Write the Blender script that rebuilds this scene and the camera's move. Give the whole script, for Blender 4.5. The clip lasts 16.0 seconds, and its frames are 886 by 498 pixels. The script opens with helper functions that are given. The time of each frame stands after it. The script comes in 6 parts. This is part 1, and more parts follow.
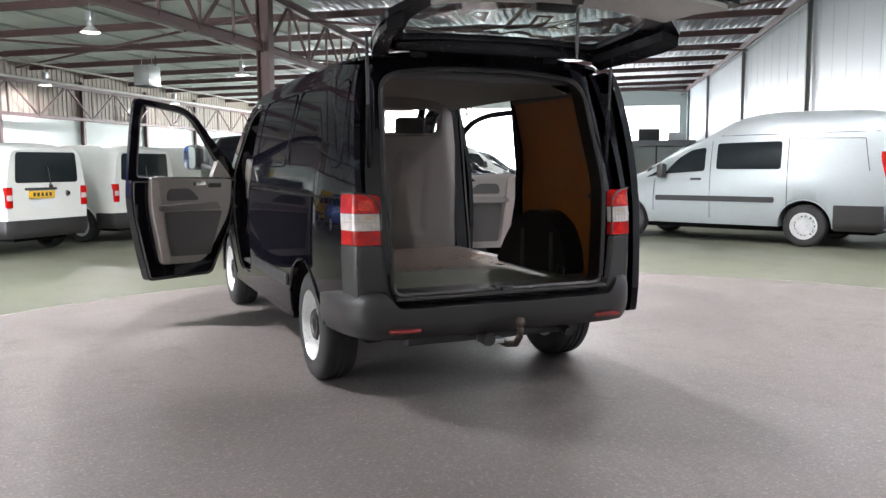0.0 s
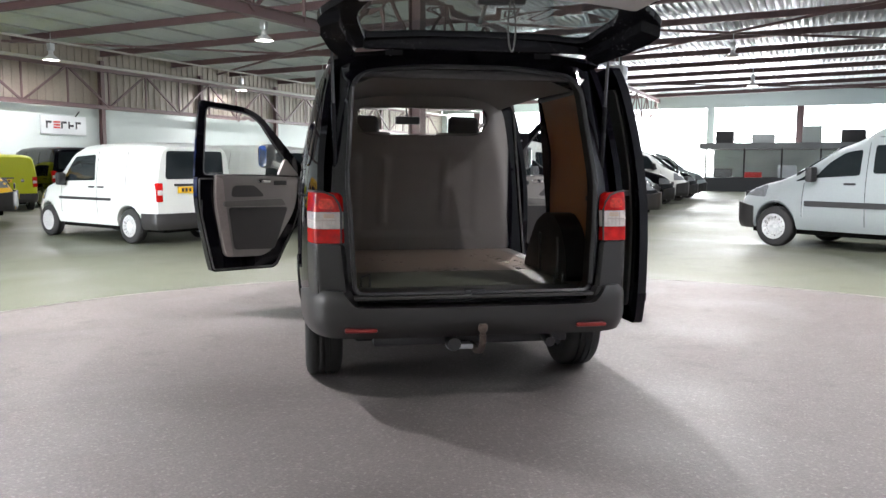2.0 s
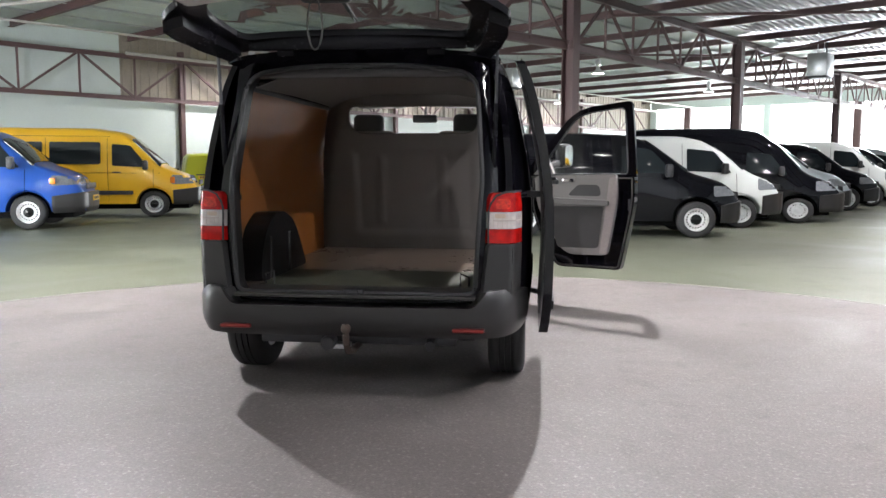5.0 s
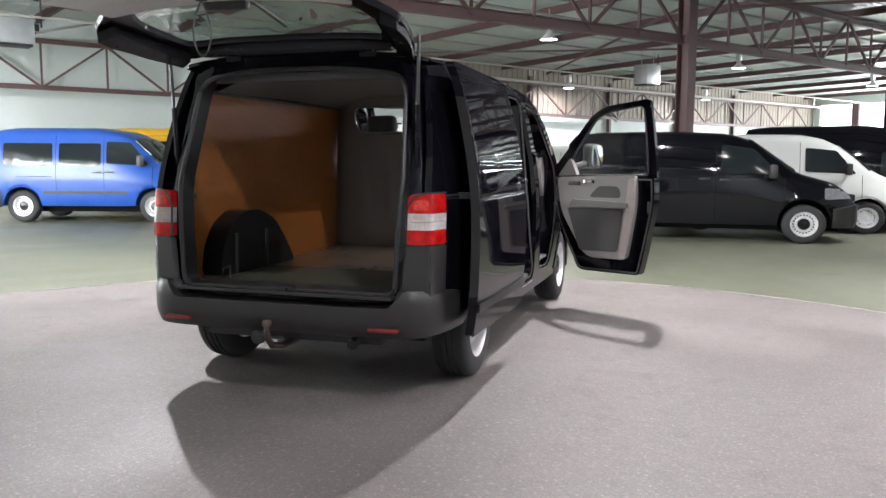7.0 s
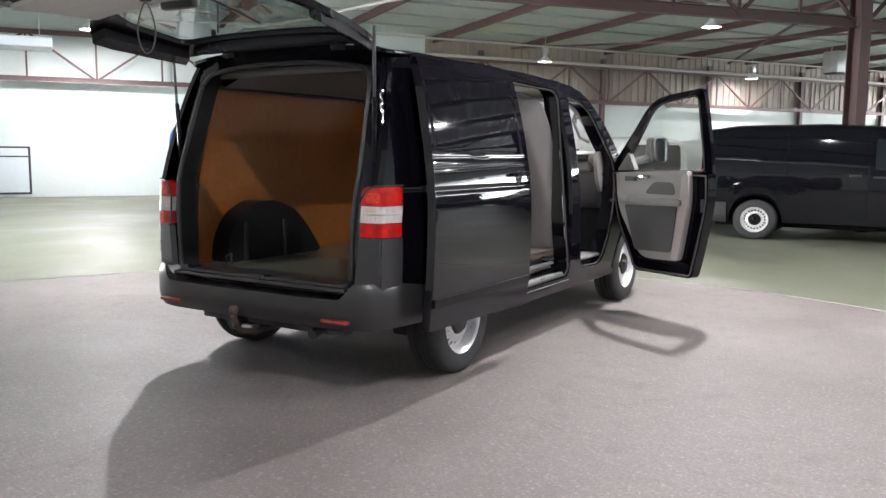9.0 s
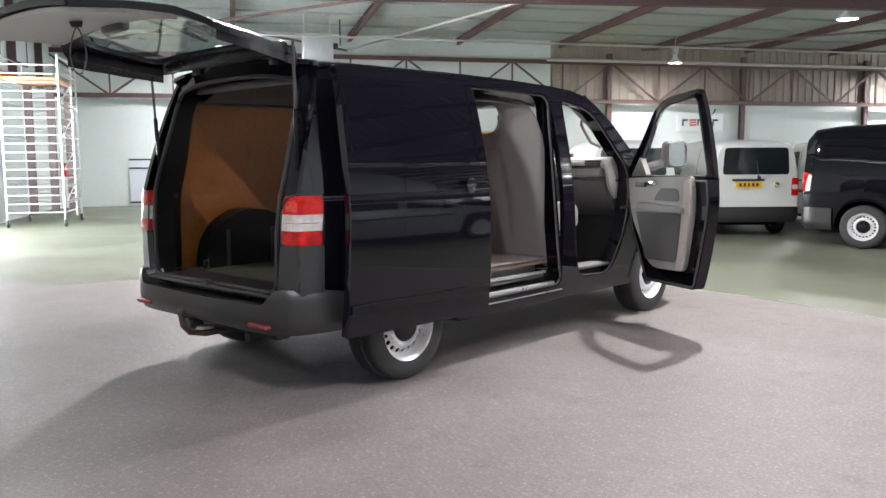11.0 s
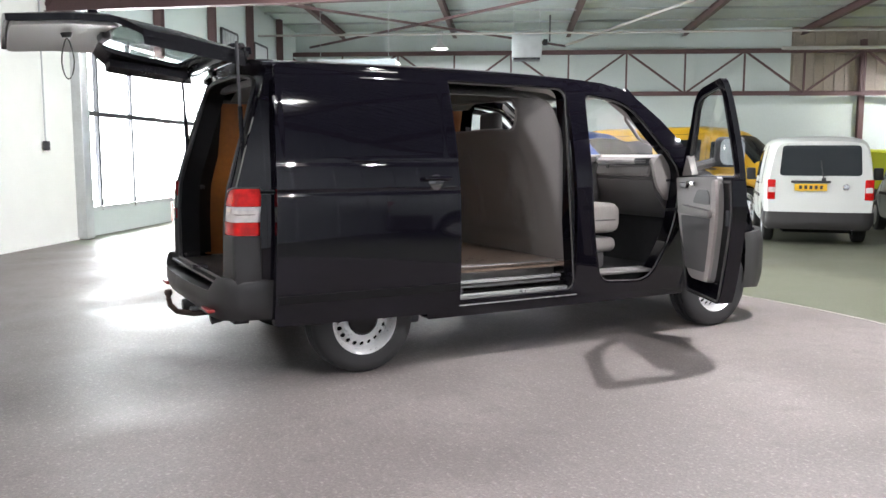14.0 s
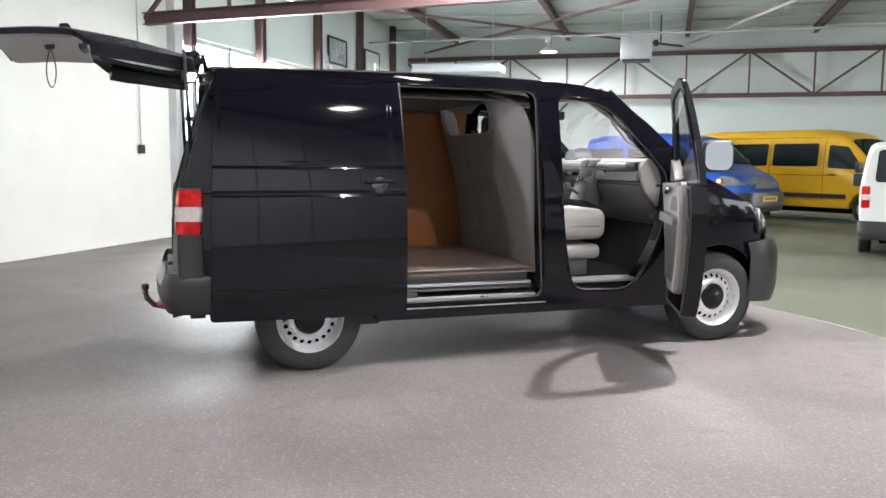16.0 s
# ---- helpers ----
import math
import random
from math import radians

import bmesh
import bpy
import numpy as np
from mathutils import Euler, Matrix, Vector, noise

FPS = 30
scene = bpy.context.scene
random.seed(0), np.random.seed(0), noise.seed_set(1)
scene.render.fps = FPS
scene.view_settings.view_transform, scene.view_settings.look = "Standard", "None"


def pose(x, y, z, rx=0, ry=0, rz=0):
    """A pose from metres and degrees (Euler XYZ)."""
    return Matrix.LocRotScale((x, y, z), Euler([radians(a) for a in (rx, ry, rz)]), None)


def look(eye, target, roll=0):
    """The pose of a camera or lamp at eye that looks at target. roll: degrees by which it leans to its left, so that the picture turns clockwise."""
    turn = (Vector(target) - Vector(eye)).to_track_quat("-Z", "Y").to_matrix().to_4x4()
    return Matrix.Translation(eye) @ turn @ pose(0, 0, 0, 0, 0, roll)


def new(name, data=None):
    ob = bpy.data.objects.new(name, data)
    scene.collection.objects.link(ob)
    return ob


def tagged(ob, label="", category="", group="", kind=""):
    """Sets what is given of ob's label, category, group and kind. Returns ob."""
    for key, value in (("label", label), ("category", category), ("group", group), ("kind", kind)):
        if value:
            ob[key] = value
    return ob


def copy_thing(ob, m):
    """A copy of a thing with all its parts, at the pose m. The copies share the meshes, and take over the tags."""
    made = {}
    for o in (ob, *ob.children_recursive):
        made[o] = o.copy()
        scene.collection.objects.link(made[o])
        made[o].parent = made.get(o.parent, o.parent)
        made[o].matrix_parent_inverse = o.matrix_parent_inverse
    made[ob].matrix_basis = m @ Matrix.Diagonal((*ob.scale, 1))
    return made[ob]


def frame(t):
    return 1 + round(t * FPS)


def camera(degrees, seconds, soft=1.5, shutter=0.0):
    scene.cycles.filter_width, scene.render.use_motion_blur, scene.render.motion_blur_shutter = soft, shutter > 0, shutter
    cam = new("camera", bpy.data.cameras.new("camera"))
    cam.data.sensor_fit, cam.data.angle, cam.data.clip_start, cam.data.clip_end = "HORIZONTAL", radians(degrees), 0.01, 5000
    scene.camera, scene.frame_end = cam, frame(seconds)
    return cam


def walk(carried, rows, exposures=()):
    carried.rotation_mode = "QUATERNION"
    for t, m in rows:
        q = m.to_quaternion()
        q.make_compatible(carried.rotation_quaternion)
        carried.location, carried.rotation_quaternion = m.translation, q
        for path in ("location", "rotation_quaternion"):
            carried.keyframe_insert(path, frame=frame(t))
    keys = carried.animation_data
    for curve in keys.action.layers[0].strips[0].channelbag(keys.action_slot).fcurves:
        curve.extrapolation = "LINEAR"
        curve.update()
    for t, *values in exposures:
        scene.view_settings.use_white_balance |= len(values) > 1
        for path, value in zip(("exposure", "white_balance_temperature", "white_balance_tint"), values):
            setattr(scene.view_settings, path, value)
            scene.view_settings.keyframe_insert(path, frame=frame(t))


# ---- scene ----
cam = camera(56.5, 16.0)
PATH = [
    (0, (-2.144, -4.932, 1.315), (-1.355, -3.106, 1.109), -0.3),
    (0.5, (-1.843, -5.032, 1.315), (-1.179, -3.156, 1.113), -0.2),
    (1, (-1.525, -5.104, 1.309), (-0.921, -3.208, 1.103), 0.1),
    (1.5, (-1.22, -5.168, 1.309), (-0.728, -3.241, 1.1), -0.1),
    (2, (-0.924, -5.197, 1.302), (-0.59, -3.236, 1.1), 0.2),
    (2.5, (-0.625, -5.219, 1.308), (-0.429, -3.238, 1.115), 0.2),
    (3, (-0.307, -5.235, 1.312), (-0.158, -3.251, 1.109), -0.0),
    (3.5, (-0.005, -5.251, 1.315), (0.046, -3.261, 1.119), 0.1),
    (4, (0.314, -5.233, 1.312), (0.277, -3.244, 1.11), 0.1),
    (6.5, (1.911, -5.009, 1.333), (1.407, -3.085, 1.118), 0.3),
    (7, (2.218, -4.92, 1.337), (1.621, -3.024, 1.122), 0.3),
    (7.5, (2.524, -4.807, 1.338), (1.818, -2.948, 1.12), 0.5),
    (8, (2.808, -4.676, 1.342), (1.985, -2.867, 1.118), 0.9),
    (8.5, (3.074, -4.51, 1.341), (2.146, -2.753, 1.114), 0.4),
    (9, (3.354, -4.329, 1.336), (2.329, -2.628, 1.105), 0.5),
    (11.5, (4.65, -3.337, 1.349), (3.241, -1.933, 1.135), -0.1),
    (12, (4.867, -3.103, 1.349), (3.395, -1.767, 1.13), 0.4),
    (12.5, (5.053, -2.835, 1.343), (3.518, -1.574, 1.116), 0.2),
    (13, (5.238, -2.59, 1.345), (3.618, -1.439, 1.118), -0.2),
    (13.5, (5.399, -2.321, 1.343), (3.712, -1.271, 1.115), -0.0),
    (14, (5.541, -2.026, 1.343), (3.8, -1.069, 1.12), 0.1),
    (14.5, (5.694, -1.747, 1.347), (3.911, -0.866, 1.137), -0.2),
    (15, (5.827, -1.464, 1.349), (4.025, -0.624, 1.134), 0.1),
    (15.5, (5.934, -1.165, 1.341), (4.091, -0.417, 1.128), 0.2),
    (16, (6.049, -0.863, 1.344), (4.163, -0.234, 1.129), 0.3),
]
walk(cam, [(t, look(eye, target, roll)) for t, eye, target, roll in PATH])

# ---- light ----
world = bpy.data.worlds.new("sky")
scene.world = world
world.use_nodes = True
_nt = world.node_tree
_sky = _nt.nodes.new("ShaderNodeTexSky")
_sky.sky_type, _sky.sun_disc = "NISHITA", False
_sky.sun_elevation, _sky.sun_rotation = radians(38), radians(200)
_nt.links.new(_sky.outputs[0], _nt.nodes["Background"].inputs[0])
_nt.nodes["Background"].inputs[1].default_value = 0.12

HALL_TURN = 56.5
HALL = pose(0, 0, 0, 0, 0, HALL_TURN)      # hall axes: first along the sign wall, second across, third up
REAR_U, FRONT_U, SIGN_V, SIDE_V = -5.6, 47.0, 20.9, -6.6
LAMP_W, DOOR_W, END_W = 540.0, 2400.0, 6400.0
LAMPS = [(3.9, 0.7), (13.4, -0.2), (23.5, 0.3), (33.6, 0.3), (0.2, 5.0), (13.4, 11.1), (23.2, 11.5), (33.4, 11.5),
         (-0.7, 18.2), (13.3, 18.7), (23.5, 19.6), (33.5, 19.6), (4.6, -4.33), (-1.0, -4.8), (3.47, -1.9)]
DIM = {0: 0.92, 1: 0.7, 4: 1.15, 8: 1.0, 12: 0.58, 13: 0.38, 14: 0.18}      # share of LAMP_W per lamp, tuned to the brightness wanted; the rest burn alike


def roof_z(v):
    return 5.05 + (SIGN_V - v) * 0.02


def area(name, m, w, h, power, colour):
    data = bpy.data.lights.new(name, "AREA")
    data.shape, data.size, data.size_y, data.energy, data.color = "RECTANGLE", w, h, power, colour
    ob = new(name, data)
    ob.matrix_world = m
    return ob


# daylight in the goods door and in the glazed end of the hall
area("door_daylight", HALL @ pose(REAR_U - 0.80, 10.2, 1.80, 0, -107, 0), 3.3, 5.8, DOOR_W, (0.93, 0.97, 1.0))
area("end_daylight", HALL @ pose(FRONT_U - 0.2, 8.0, 2.7, 0, 90, 0), 3.6, 20.0, END_W, (0.95, 0.98, 1.0))

# ---- materials ----
MATS = {}


def mat(name, colour, rough=0.5, metal=0.0, vary=0.12, scale=6.0, fine=60.0, bump=0.0, coat=0.0, spec=0.5, obvary=0.0, rvary=0.15, emit=0.0, second=None):
    if name in MATS:
        return MATS[name]
    m = bpy.data.materials.new(name)
    m.use_nodes = True
    nt = m.node_tree
    b = nt.nodes["Principled BSDF"]
    L = nt.links.new
    b.inputs["Metallic"].default_value = metal
    b.inputs["Roughness"].default_value = rough
    b.inputs["Specular IOR Level"].default_value = spec
    b.inputs["Coat Weight"].default_value = coat
    b.inputs["Coat Roughness"].default_value = 0.04
    tc = nt.nodes.new("ShaderNodeTexCoord")
    n1 = nt.nodes.new("ShaderNodeTexNoise")
    n1.inputs["Scale"].default_value, n1.inputs["Detail"].default_value = scale, 4
    n2 = nt.nodes.new("ShaderNodeTexNoise")
    n2.inputs["Scale"].default_value, n2.inputs["Detail"].default_value = fine, 3
    L(tc.outputs["Object"], n1.inputs["Vector"]); L(tc.outputs["Object"], n2.inputs["Vector"])
    add = nt.nodes.new("ShaderNodeMath"); add.operation = "ADD"
    L(n1.outputs[0], add.inputs[0]); L(n2.outputs[0], add.inputs[1])
    ramp = nt.nodes.new("ShaderNodeMapRange")
    ramp.inputs[1].default_value, ramp.inputs[2].default_value = 0.6, 1.4
    L(add.outputs[0], ramp.inputs[0])
    mix = nt.nodes.new("ShaderNodeMix"); mix.data_type = "RGBA"
    lo = second or [c * (1 - vary) for c in colour]
    hi = [min(1, c * (1 + vary)) for c in colour]
    mix.inputs[6].default_value, mix.inputs[7].default_value = (*lo, 1), (*hi, 1)
    L(ramp.outputs[0], mix.inputs[0])
    out = mix.outputs[2]
    if obvary:
        info = nt.nodes.new("ShaderNodeObjectInfo")
        hsv = nt.nodes.new("ShaderNodeHueSaturation")
        mr = nt.nodes.new("ShaderNodeMapRange")
        mr.inputs[3].default_value, mr.inputs[4].default_value = 1 - obvary, 1 + obvary
        L(info.outputs["Random"], mr.inputs[0]); L(mr.outputs[0], hsv.inputs["Value"]); L(out, hsv.inputs["Color"])
        out = hsv.outputs[0]
    L(out, b.inputs["Base Color"])
    if rvary:
        rr = nt.nodes.new("ShaderNodeMapRange")
        rr.inputs[1].default_value, rr.inputs[2].default_value = 0.6, 1.4
        rr.inputs[3].default_value, rr.inputs[4].default_value = max(0.02, rough * (1 - rvary)), min(1, rough * (1 + rvary))
        L(add.outputs[0], rr.inputs[0]); L(rr.outputs[0], b.inputs["Roughness"])
    if bump:
        bp = nt.nodes.new("ShaderNodeBump")
        bp.inputs["Strength"].default_value, bp.inputs["Distance"].default_value = 1.0, bump
        L(n2.outputs[0], bp.inputs["Height"]); L(bp.outputs[0], b.inputs["Normal"])
    if emit:
        L(out, b.inputs["Emission Color"]); b.inputs["Emission Strength"].default_value = emit
    MATS[name] = m
    return m


def floor_mat(name, colour, stain, speck, rough, scale, sheen=0.34):
    m = bpy.data.materials.new(name)
    m.use_nodes = True
    nt = m.node_tree
    b, L = nt.nodes["Principled BSDF"], nt.links.new
    tc = nt.nodes.new("ShaderNodeTexCoord")

    def noise_node(s, d, dist=0.0):
        n = nt.nodes.new("ShaderNodeTexNoise")
        n.inputs["Scale"].default_value, n.inputs["Detail"].default_value, n.inputs["Distortion"].default_value = s, d, dist
        L(tc.outputs["Object"], n.inputs["Vector"])
        return n

    def mixed(fac, a, bcol):
        x = nt.nodes.new("ShaderNodeMix"); x.data_type = "RGBA"
        L(fac, x.inputs[0])
        for sock, c in ((x.inputs[6], a), (x.inputs[7], bcol)):
            if isinstance(c, tuple):
                sock.default_value = (*c, 1)
            else:
                L(c, sock)
        return x.outputs[2]

    def ranged(sock, a, b2):
        r = nt.nodes.new("ShaderNodeMapRange")
        r.inputs[1].default_value, r.inputs[2].default_value = a, b2
        L(sock, r.inputs[0])
        return r.outputs[0]

    big, mid, fine = noise_node(scale, 5, 0.6), noise_node(scale * 6, 5, 0.3), noise_node(48, 5)
    c = mixed(ranged(big.outputs[0], 0.35, 0.68), stain, colour)
    c = mixed(ranged(mid.outputs[0], 0.52, 0.75), c, tuple(v * 0.74 for v in colour))
    c = mixed(ranged(fine.outputs[0], 0.55, 0.80), c, speck)
    grit = noise_node(95, 3)
    gv = nt.nodes.new("ShaderNodeMapRange")
    gv.inputs[1].default_value, gv.inputs[2].default_value, gv.inputs[3].default_value, gv.inputs[4].default_value = 0.3, 0.7, 0.78, 1.22
    L(grit.outputs[0], gv.inputs[0])
    b.inputs["Specular IOR Level"].default_value = sheen
    hsv = nt.nodes.new("ShaderNodeHueSaturation")
    L(gv.outputs[0], hsv.inputs["Value"]); L(c, hsv.inputs["Color"])
    L(hsv.outputs[0], b.inputs["Base Color"])
    rr = nt.nodes.new("ShaderNodeMapRange")
    rr.inputs[1].default_value, rr.inputs[2].default_value = 0.3, 0.7
    rr.inputs[3].default_value, rr.inputs[4].default_value = rough * 0.75, rough * 1.25
    L(big.outputs[0], rr.inputs[0]); L(rr.outputs[0], b.inputs["Roughness"])
    bp = nt.nodes.new("ShaderNodeBump")
    bp.inputs["Strength"].default_value, bp.inputs["Distance"].default_value = 0.6, 0.0015
    mul = nt.nodes.new("ShaderNodeMath"); mul.operation = "MULTIPLY_ADD"; mul.inputs[1].default_value = 0.6
    L(grit.outputs[0], mul.inputs[0]); L(fine.outputs[0], mul.inputs[2])
    L(mul.outputs[0], bp.inputs["Height"]); L(bp.outputs[0], b.inputs["Normal"])
    MATS[name] = m
    return m


def glass_mat(name, colour, rough=0.0):
    m = bpy.data.materials.new(name)
    m.use_nodes = True
    b = m.node_tree.nodes["Principled BSDF"]
    b.inputs["Base Color"].default_value = (*colour, 1)
    b.inputs["Transmission Weight"].default_value, b.inputs["Roughness"].default_value, b.inputs["IOR"].default_value = 1.0, rough, 1.45
    MATS[name] = m
    return m


def glow_mat(name, colour, strength):
    m = bpy.data.materials.new(name)
    m.use_nodes = True
    nt = m.node_tree
    e = nt.nodes.new("ShaderNodeEmission")
    e.inputs[0].default_value, e.inputs[1].default_value = (*colour, 1), strength
    nt.links.new(e.outputs[0], nt.nodes["Material Output"].inputs[0])
    MATS[name] = m
    return m


CONCRETE = floor_mat("concrete", (0.146, 0.153, 0.113), (0.090, 0.097, 0.068), (0.22, 0.225, 0.18), 0.50, 0.45, 0.45)
COATING = floor_mat("dark_coating", (0.166, 0.145, 0.140), (0.122, 0.107, 0.103), (0.255, 0.230, 0.222), 0.58, 0.9, 0.6)
ASPHALT = floor_mat("asphalt", (0.30, 0.30, 0.29), (0.22, 0.22, 0.21), (0.4, 0.4, 0.4), 0.9, 0.3)
WALL_WHITE = mat("white_wall", (0.54, 0.60, 0.585), 0.65, vary=0.05, scale=0.6, fine=25, bump=0.0006)
PANEL_WHITE = mat("white_panel", (0.56, 0.61, 0.65), 0.35, vary=0.04, scale=0.7, fine=12)
BLOCK_WHITE = mat("white_blockwork", (0.76, 0.78, 0.74), 0.75, vary=0.05, scale=2, fine=60, bump=0.001)
STRIP_TAN = mat("tan_sheet", (0.275, 0.235, 0.195), 0.6, vary=0.18, scale=1.2, fine=20)
STEEL_RED = mat("red_brown_steel", (0.105, 0.058, 0.058), 0.55, vary=0.2, scale=2.5, fine=35)
ROOF_GREY = mat("roof_sheet", (0.50, 0.56, 0.54), 0.45, metal=0.0, vary=0.10, scale=0.5, fine=6, rvary=0.0)
DECK_STEEL = mat("deck_steel", (0.36, 0.37, 0.39), 0.34, metal=0.55, vary=0.16, scale=0.7, fine=9)
RIB_GREY = mat("roof_rib", (0.42, 0.45, 0.45), 0.4, metal=0.2, vary=0.15, scale=0.6, fine=14)
PIPE_GREY = mat("painted_pipe", (0.42, 0.40, 0.37), 0.5, vary=0.1)
GALV = mat("galvanised", (0.55, 0.57, 0.58), 0.35, metal=0.7, vary=0.15, scale=5)
ALU = mat("aluminium", (0.70, 0.71, 0.72), 0.32, metal=0.75, vary=0.1, scale=8)
DARK_METAL = mat("dark_metal", (0.04, 0.04, 0.045), 0.5, metal=0.3)
RED_PAINT = mat("red_paint", (0.50, 0.03, 0.03), 0.4)
LAMP_GLOW = glow_mat("lamp_glow", (1.0, 0.97, 0.93), 30.0)
TUBE_GLOW = glow_mat("tube_glow", (0.95, 0.98, 1.0), 9.0)
DAY_GLOW = glow_mat("daylight_backdrop", (0.94, 0.98, 1.0), 8.0)
SIGN_FACE = mat("sign_face", (0.62, 0.65, 0.66), 0.4, vary=0.03)
INK = mat("black_ink", (0.02, 0.02, 0.025), 0.5)
YELLOW_PLATE = mat("yellow_plate", (0.72, 0.44, 0.02), 0.4, vary=0.05)
TYRE = mat("tyre_rubber", (0.022, 0.022, 0.023), 0.75, vary=0.25, scale=8, fine=80, bump=0.0008)
RIM = mat("silver_wheel_paint", (0.72, 0.72, 0.72), 0.30, metal=0.55, vary=0.1, scale=10)
PLASTIC = mat("black_plastic", (0.024, 0.024, 0.026), 0.5, vary=0.15, scale=8, fine=140, bump=0.0003)
BUMPER = mat("grey_plastic", (0.026, 0.025, 0.0255), 0.36, vary=0.10, scale=5, fine=220, bump=0.0001)
BLACK_PAINT = mat("black_paint", (0.0040, 0.0036, 0.0062), 0.5, vary=0.2, scale=3, fine=60, coat=0.72, rvary=0.0, spec=0.0)
BLACK_PAINT.node_tree.nodes["Principled BSDF"].inputs["Coat Roughness"].default_value = 0.035
# near-black that puts the shade of gaps, wells and undersides into the colour
SHADE_BLACK = mat("dark_void", (0.008, 0.008, 0.008), 0.9, spec=0.1)
DARK_GLASS = mat("tinted_glass", (0.012, 0.016, 0.018), 0.05, vary=0.1, scale=2, coat=0.0, spec=0.35, rvary=0.0)
CLEAR_GLASS = glass_mat("clear_glass", (0.96, 0.985, 0.975))
TINT_GLASS = glass_mat("tinted_clear_glass", (0.72, 0.80, 0.78))
MIRROR = mat("mirror_glass", (0.7, 0.72, 0.72), 0.03, metal=1.0, vary=0.0, rvary=0.0)
RED_LENS = mat("red_lens", (0.44, 0.007, 0.006), 0.22, vary=0.5, scale=16, fine=26, coat=0.22, spec=0.15)
WHITE_LENS = mat("white_lens", (0.54, 0.49, 0.47), 0.2, vary=0.28, scale=14, fine=22, coat=0.4)
AMBER_LENS = mat("amber_lens", (0.60, 0.16, 0.01), 0.12, vary=0.15, scale=25, coat=0.8)
CHROME = mat("chrome", (0.75, 0.75, 0.76), 0.1, metal=1.0, vary=0.05)
LIGHT_TRIM = mat("light_grey_trim", (0.28, 0.262, 0.25), 0.6, vary=0.08, scale=6, fine=150, bump=0.0004)
MID_TRIM = mat("grey_trim", (0.175, 0.164, 0.158), 0.6, vary=0.1, scale=6, fine=150, bump=0.0004)
DARK_TRIM = mat("dark_grey_trim", (0.075, 0.072, 0.072), 0.6, vary=0.12, scale=6, fine=150, bump=0.0004)
BULK = mat("bulkhead_plastic", (0.155, 0.143, 0.135), 0.5, vary=0.1, scale=2, fine=120, bump=0.0004)
PLY = mat("brown_plywood", (0.25, 0.085, 0.016), 0.38, vary=0.12, scale=2.2, fine=30, second=(0.195, 0.062, 0.011))
LINING = mat("roof_lining", (0.15, 0.142, 0.135), 0.8, vary=0.08, scale=3, fine=120)
FLOORPLY = mat("worn_floor_ply", (0.160, 0.115, 0.086), 0.30, vary=0.3, scale=2.5, fine=24, second=(0.08, 0.064, 0.049))
CLOTH = mat("seat_cloth", (0.36, 0.34, 0.315), 0.85, vary=0.12, scale=10, fine=180, bump=0.0006)
RUST = mat("rusty_steel", (0.085, 0.06, 0.05), 0.6, metal=0.4, vary=0.3, scale=30)


# ---- mesh helpers ----
def true_normals(me):
    """Shades a plate by the surface that it was laid on, free of the cut lines."""
    vec = me.attributes["true_normal"].data
    flag = me.attributes["true_side"].data
    out = [Vector((0, 0, 0))] * len(me.loops)
    for p in me.polygons:
        if flag[p.index].value != 1:
            continue
        for li in p.loop_indices:
            n = Vector(vec[me.loops[li].vertex_index].vector)
            d = n.dot(p.normal)
            if abs(d) > 0.5:
                out[li] = n if d > 0 else -n
    me.normals_split_custom_set(out)
    me.attributes.remove(me.attributes["true_normal"])
    me.attributes.remove(me.attributes["true_side"])


def part(name, bm, material, parent=None, label="", smooth=True, angle=38):
    me = bpy.data.meshes.new(name)
    bmesh.ops.recalc_face_normals(bm, faces=bm.faces[:])
    for fc in bm.faces:
        fc.smooth = smooth
    bm.to_mesh(me)
    bm.free()
    if smooth:
        me.set_sharp_from_angle(angle=radians(angle))
        if "true_normal" in me.attributes:
            true_normals(me)
    me.materials.append(material)
    ob = new(name, me)
    if parent is not None:
        ob.parent = parent
    if label:
        tagged(ob, label)
    return ob


def clone(ob, parent, m):
    c = new(ob.name.split(".")[0], ob.data)
    c.parent, c.matrix_basis = parent, m
    if "label" in ob:
        tagged(c, ob["label"])
    return c


def join(*bms):
    out = bmesh.new()
    for b in bms:
        me = bpy.data.meshes.new("tmp")
        b.to_mesh(me)
        b.free()
        out.from_mesh(me)
        bpy.data.meshes.remove(me)
    return out


def moved(bm, m):
    bmesh.ops.transform(bm, matrix=m, verts=bm.verts[:])
    return bm


def box(x0, x1, y0, y1, z0, z1, bevel=0.0, seg=2):
    bm = bmesh.new()
    bmesh.ops.create_cube(bm, size=1)
    for v in bm.verts:
        v.co = ((x0 + x1) / 2 + v.co.x * (x1 - x0), (y0 + y1) / 2 + v.co.y * (y1 - y0), (z0 + z1) / 2 + v.co.z * (z1 - z0))
    if bevel:
        bmesh.ops.bevel(bm, geom=bm.edges[:], offset=bevel, segments=seg, profile=0.5, affect="EDGES", clamp_overlap=True)
    return bm


